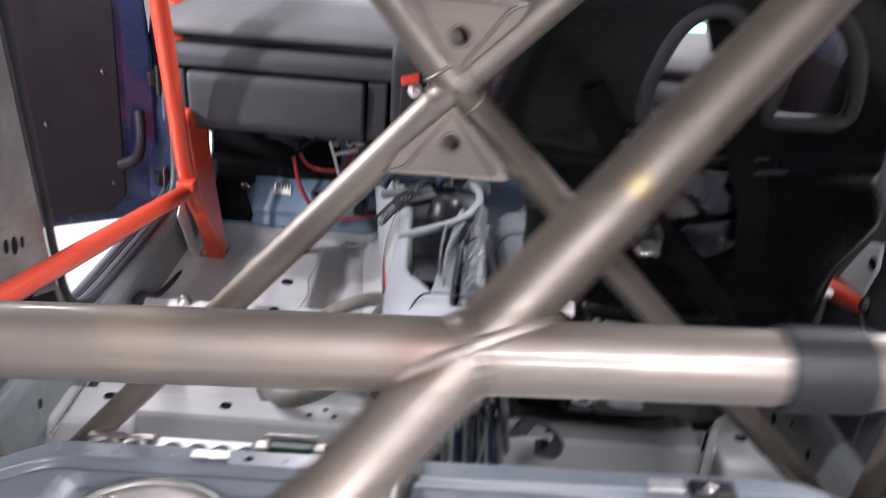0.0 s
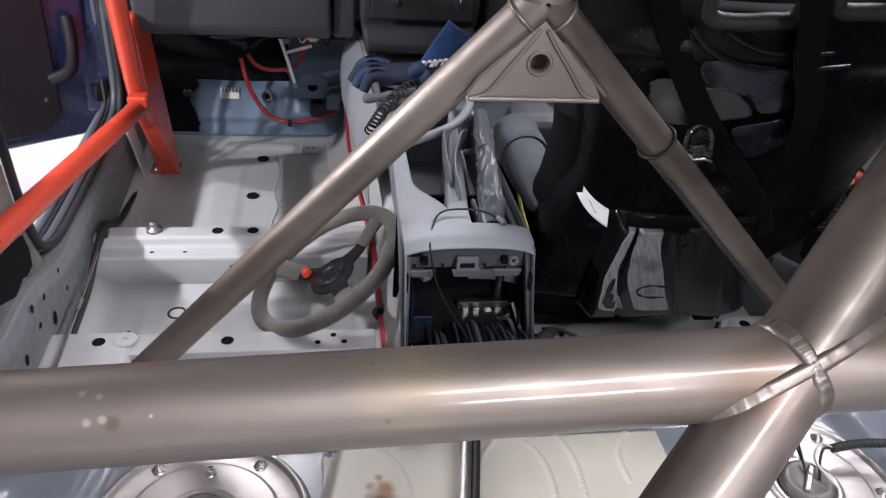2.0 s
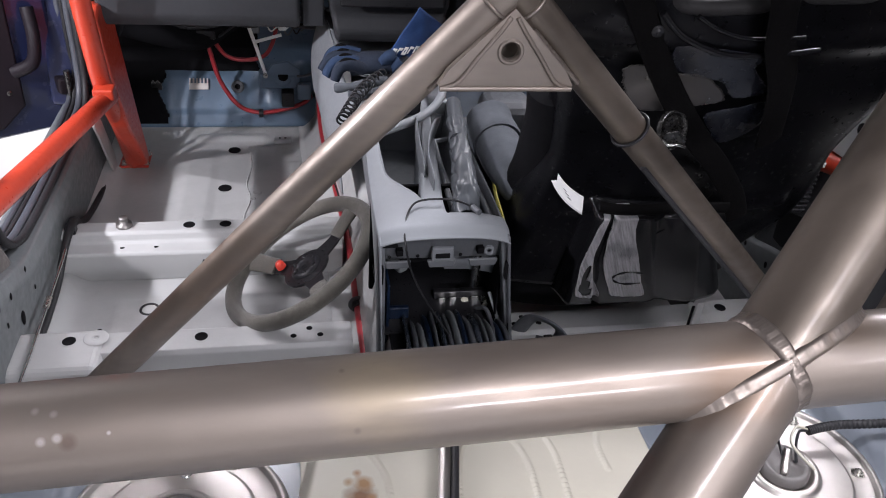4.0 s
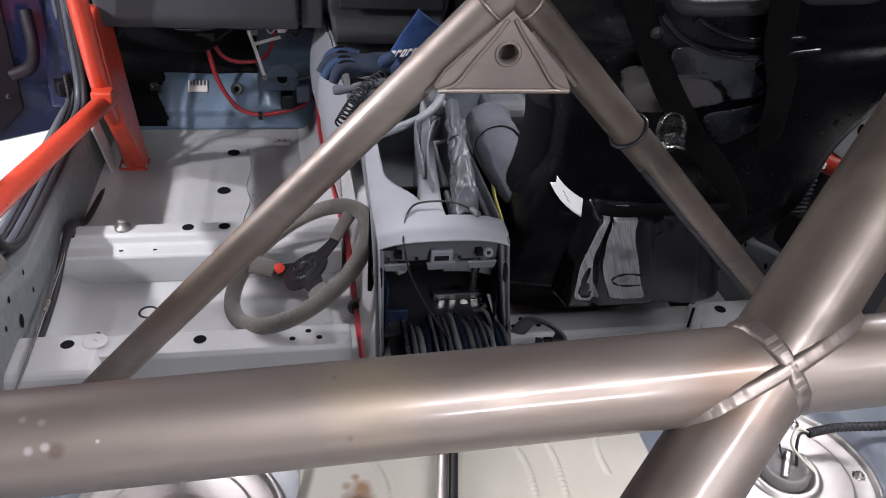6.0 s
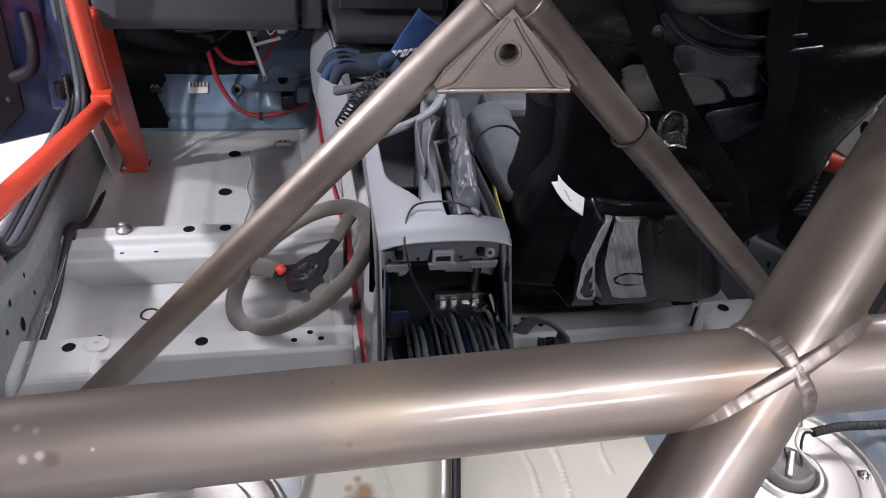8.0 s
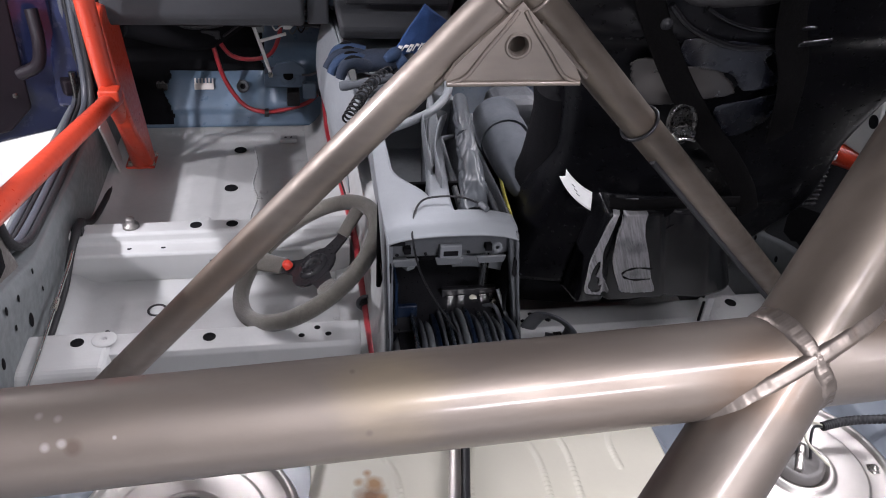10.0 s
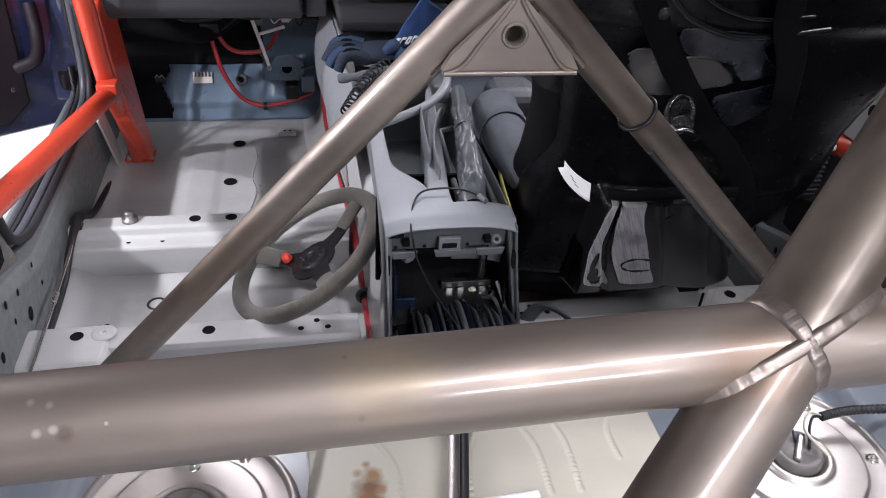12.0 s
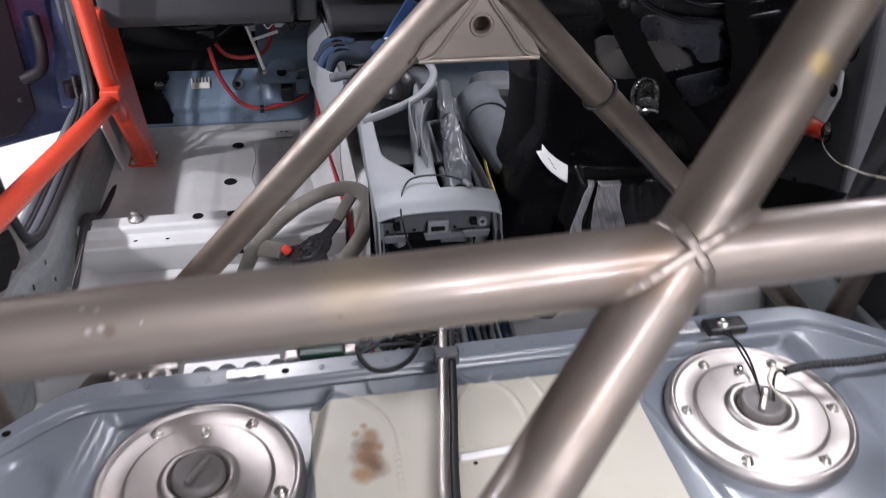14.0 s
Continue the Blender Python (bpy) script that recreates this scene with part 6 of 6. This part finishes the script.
MAIN = [(0.258, 0.474), (0.289, 0.475), (0.294, 0.449), (0.304, 0.416), (0.32, 0.381), (0.333, 0.351), (0.352, 0.304), (0.370, 0.267), (0.345, 0.264), (0.309, 0.270),
        (0.295, 0.296), (0.277, 0.333), (0.266, 0.363), (0.262, 0.387), (0.258, 0.419), (0.257, 0.449)]
for poly, label, holes in (
        (STRIP, "grey strip of painted reflection", ((0.246, 0.330, 0.0055, 0.026), (0.252, 0.297, 0.010, 0.018), (0.262, 0.281, 0.012, 0.011))),
        (MAIN, "grey patch of painted reflection", ())):
    patch("bare_panel", poly, REFLECTION, label, on_back, 0.003, holes, 110)
for line in (STRIP[1:9], MAIN[13:] + MAIN[:1], MAIN[9:13]):
    part("worn_edge", tube([(x, on_back(x, z) - 0.0045, z) for x, z in line], lambda q: 0.0004 + 0.0008 * math.sin(math.pi * q), 6, 6), EDGEGLINT, seat, "pale painted glint along the patch edge")
part("scrape", tube([(x, on_back(x, z) - 0.0045, z) for x, z in ((0.345, 0.330), (0.318, 0.335), (0.301, 0.330), (0.295, 0.321), (0.303, 0.310), (0.322, 0.303), (0.350, 0.303))], lambda q: 0.0016 + 0.0006 * math.sin(q * 31), 6, 8), SHELLGLOSS, seat, "dark oval line in the painted reflection")
part("vent_hole", lathe([(0, 0.0010), (0.014, 0.0010), (0.016, 0.0)], 20, pose(0.322, on_back(0.322, 0.466) - 0.002, 0.466, 106)), DARK, seat)
part("lower_strap", tube([(0.222, 1.132, 0.494), (0.26, 1.118, 0.497), (0.34, 1.115, 0.500), (0.42, 1.118, 0.497)], 0.010, 8, 6, flat=0.4, up=(0, -1, 0)), WEB, seat)
# reflections on the upper shell, laid on as coloured skins
for poly, mat, label in (
        ([(0.240, 0.768), (0.300, 0.768), (0.368, 0.758), (0.356, 0.744), (0.372, 0.725), (0.396, 0.702), (0.350, 0.692), (0.322, 0.718), (0.262, 0.730)], REFLNAVY, "navy patch standing in for a shell reflection"),
        ([(0.190, 0.728), (0.225, 0.738), (0.252, 0.728), (0.290, 0.728), (0.318, 0.712), (0.338, 0.688), (0.300, 0.678), (0.262, 0.668), (0.220, 0.672)], REFLGREY, "grey patch standing in for a shell reflection"),
        ([(0.322, 0.664), (0.365, 0.676), (0.408, 0.684), (0.420, 0.652), (0.398, 0.622), (0.370, 0.610), (0.345, 0.632)], REFLNAVY, "navy patch standing in for a shell reflection")):
    patch("back_panel", poly, mat, label, back_y, 0.022)
part("back_ridge", tube([(x, back_y(x, z) - 0.024, z) for x, z in ((0.205, 0.815), (0.236, 0.788), (0.275, 0.770), (0.316, 0.760), (0.374, 0.764), (0.43, 0.770))], 0.0045, 10, 7), SHELLGLOSS, seat, "gloss black moulded ridge")
part("back_ridge", tube([(x, back_y(x, z) - 0.020, z) for x, z in ((0.250, 0.812), (0.285, 0.795), (0.330, 0.785), (0.40, 0.788))], 0.003, 10, 7), SHELLGLOSS, seat, "gloss black moulded ridge")
for x, z, r in ((0.208, 0.790, 0.008), (0.417, 0.522, 0.013)):
    part("shell_bolt", lathe([(0, 0.004), (r * 0.45, 0.005), (r * 0.6, 0.001), (r * 0.85, 0.003), (r, 0.0)], 20, pose(x, back_y(x, z) - 0.024, z, 100)), BLACKP, seat)

# harness belt behind the seat
t = thing("harness_belt", (0.36, 1.05, 0.5), "black webbing harness belt hanging behind the racing seat", "harness")
part("webbing", tube([(0.152, 1.04, 0.862), (0.181, 1.050, 0.815), (0.214, 1.062, 0.762), (0.265, 1.078, 0.692), (0.322, 1.092, 0.627), (0.376, 1.106, 0.573), (0.424, 1.120, 0.516), (0.45, 1.13, 0.47)], 0.0175, 12, 8, flat=0.16, up=(0, -1, 0)), WEB, t)
part("shoulder_strap", tube([(0.285, 1.10, 0.985), (0.288, 1.02, 0.965), (0.305, 1.000, 0.915), (0.336, 1.015, 0.850), (0.362, 1.040, 0.790), (0.40, 1.06, 0.72), (0.43, 1.09, 0.62)], 0.024, 12, 8, flat=0.10, up=(0, -1, 0)), WEB, t)
part("adjuster", lathe([(0.0, 0.002), (0.014, 0.002), (0.018, 0.001), (0.020, 0.003), (0.0225, 0.003), (0.024, 0.001), (0.025, 0.0)], 28, pose(0.272, 1.076, 0.650, 75, 0, 12) @ Matrix.Diagonal((1.0, 1.15, 1.4, 1))), DULLMETAL, t, "dull plated belt ring")
part("adjuster_plate", prism([(0.254, 0.632), (0.290, 0.626), (0.292, 0.640), (0.276, 0.652), (0.258, 0.648)], 1.066, 1.072, "y", 0.0015, 1), DULLMETAL, t)
part("adjuster_pin", tube([(0.256, 1.064, 0.640), (0.264, 1.062, 0.633), (0.276, 1.061, 0.634), (0.290, 1.064, 0.629)], 0.0022, 8, 5), CHROME, t)
part("lap_strap", tube([(0.165, 1.24, 0.165), (0.180, 1.225, 0.205), (0.205, 1.20, 0.215), (0.228, 1.19, 0.195), (0.222, 1.20, 0.160), (0.195, 1.22, 0.150)], 0.016, 10, 6, flat=0.22), CONSDARK, t, "dark grey looped lap strap")
part("lap_buckle", box(0.196, 0.212, 1.185, 1.195, 0.172, 0.192, 0.002), DULLMETAL, t)
lone("cable_tie", weld_ring(XN + (FEET[1] - XN).normalized() * 0.232, FEET[1] - XN, (0, 0, 1), R2 + 0.002, 0.0), BLACKP,
     "black cable tie round the cage brace", "cable tie", loc=(0.16, 0.89, 0.74))
lone("brace_wire", tube([XN.lerp(FEET[1], q) + Vector((0, -0.010, -0.021)) for q in (0.27, 0.4, 0.55, 0.75)], 0.004, 6, 6), RUBBER, "thin black wire taped along the cage brace", "wire", loc=(0.3, 0.88, 0.6))
lone("yellow_strap", tube([(0.129, 1.45, 0.413), (0.124, 1.4, 0.405), (0.118, 1.33, 0.395), (0.116, 1.27, 0.389), (0.108, 1.22, 0.397)], 0.0075, 8, 5, flat=0.3, up=(1, 0, 0)), YELLOW, "yellow strap beside the racing seat", "strap", loc=(0.118, 1.35, 0.33))

lone("seat_back_wire", tube([(0.28, 1.17, 0.464), (0.267, 1.18, 0.446), (0.256, 1.2, 0.38), (0.268, 1.2, 0.359), (0.311, 1.18, 0.388), (0.363, 1.15, 0.452)], 0.0022, 6, 7), FABRIC, "thin black wire hanging behind the racing seat", "wire", loc=(0.256, 1.2, 0.38))

# ---- rear footwell bits ----
t = thing("control_box", (-0.20, 0.985, 0.34), "small dark green electronic box in a bright metal tray", "control box")
part("tray", box(-0.262, -0.158, 0.946, 0.968, 0.322, 0.326, 0.0015), ALU, t)
part("case", box(-0.240, -0.178, 0.948, 0.966, 0.326, 0.340, 0.002), GREENBOX, t)
for x in (-0.251, -0.168):
    part("tray_clip", box(x - 0.009, x + 0.009, 0.946, 0.966, 0.326, 0.338, 0.003), ALU, t)
part("tray_back", box(-0.246, -0.172, 0.966, 0.969, 0.326, 0.348, 0.001), ALU, t)
t = thing("white_plate", (-0.335, 0.957, 0.324), "bright white metal plate with a row of round holes", "plate")
part("plate", box(-0.40, -0.268, 0.944, 0.972, 0.322, 0.326, 0.0015), WHITE, t)
for k in range(4):
    part("hole", lathe([(0, 0.0004), (0.010, 0.0004), (0.012, 0.0022), (0.0135, 0.0)], 20, pose(-0.375 + 0.0345 * k, 0.948, 0.3262)), CONSDARK, t)
t = thing("bright_bracket", (-0.45, 0.955, 0.32), "bright bare metal bracket with rounded lobes", "bracket")
for k, x in enumerate((-0.475, -0.435)):
    part("lobe", lathe([(0.008, 0.0), (0.010, 0.005), (0.017, 0.005), (0.020, 0.0)], 20, pose(x, 0.953, 0.322)), ALU, t)
part("arm", box(-0.50, -0.408, 0.962, 0.975, 0.318, 0.328, 0.002), ALU, t)
t = thing("rear_wiring", (-0.05, 1.05, 0.3), "loose black and purple wires looping by the rear pan", "wiring")
for k in range(7):
    x0 = rnd.uniform(-0.17, -0.02)
    pts = [(x0 + rnd.uniform(-0.06, 0.06), 0.950 + 0.02 * q, 0.35 + 0.03 * math.sin(q * 1.3 + k) - 0.025 * q) for q in range(7)]
    part("wire", tube(pts, rnd.choice((0.0025, 0.004)), 6, 6), (RUBBER, BLACKP, RUBBER, GREYFAB, RUBBER, CONSDARK, BLACKP)[k], t)

lone("cable_loop", tube([(-0.159, 0.948, 0.345), (-0.156, 0.914, 0.352), (-0.143, 0.881, 0.362), (-0.118, 0.875, 0.365), (-0.094, 0.893, 0.36), (-0.076, 0.93, 0.35), (-0.087, 0.946, 0.345), (-0.128, 0.951, 0.34)], 0.0034, 8, 7), RUBBER, "black cable loop hanging over the pan lip", "cable", loc=(-0.143, 0.881, 0.362))
t = thing("black_connector", (0.385, 0.905, 0.345), "black plastic connector taped to the pan lip", "connector")
part("body", box(0.352, 0.415, 0.892, 0.922, 0.342, 0.356, 0.004), BLACKP, t)
part("screw", lathe([(0.003, 0.003), (0.005, 0.006), (0.009, 0.006), (0.010, 0.0)], 14, pose(0.378, 0.903, 0.356)), CHROME, t)
part("tab", box(0.295, 0.345, 0.905, 0.928, 0.3435, 0.347, 0.001), FOIL, t, "silver tape tab")
part("lead", tube([(0.385, 0.895, 0.35), (0.384, 0.86, 0.345), (0.388, 0.83, 0.335), (0.380, 0.79, 0.335)], 0.0016, 6, 6), BLACKP, t)
# box behind the racing seat
t = thing("ribbed_box", (0.61, 1.25, 0.40), "ribbed black box with a bright metal top rail", "box")
part("case", box(0.525, 0.655, 1.24, 1.32, 0.40, 0.495, 0.006), BLACKP, t)
for k in range(9):
    part("rib", box(0.527, 0.653, 1.234, 1.242, 0.410 + 0.0088 * k, 0.414 + 0.0088 * k, 0.001, 1), BLACKP, t)
part("top_rail", box(0.520, 0.660, 1.235, 1.255, 0.495, 0.507, 0.003), GREY, t, "metal top rail")
part("rail_end", box(0.508, 0.535, 1.228, 1.26, 0.489, 0.515, 0.005), GREY, t)
t = thing("pillar_bracket", (0.73, 1.29, 0.53), "pale grey painted bracket plate on the door pillar", "bracket")
part("plate", prism([(1.345, 0.485), (1.318, 0.535), (1.290, 0.580), (1.258, 0.592), (1.246, 0.55), (1.262, 0.49)], 0.724, 0.732, "x", 0.003, 2), GREY, t)
part("hole", lathe([(0, 0.0006), (0.010, 0.0006), (0.012, 0.0)], 16, pose(0.7238, 1.262, 0.553, 0, -90, 0)), DARK, t)
lone("loose_wire", tube([(0.738, 1.268, 0.470), (0.736, 1.255, 0.448), (0.736, 1.22, 0.438), (0.737, 1.184, 0.441), (0.738, 1.14, 0.452), (0.738, 1.09, 0.470)], 0.0022, 6, 6), CREAM, "thin pale wire looping below the orange bar", "wire", loc=(0.736, 1.22, 0.438))
# shift light seen through the seat slot
t = thing("green_lamp", (0.57, 2.0, 0.74), "small green glowing indicator lamp on the dashboard", "indicator lamp")
part("lens", box(0.548, 0.604, 1.995, 2.005, 0.768, 0.816, 0.008, 2), emit("green_glow", (0.25, 1.0, 0.6), 6.0), t)
part("stalk", box(0.570, 0.584, 1.998, 2.012, 0.735, 0.775, 0.002, 1), BLACKP, t)
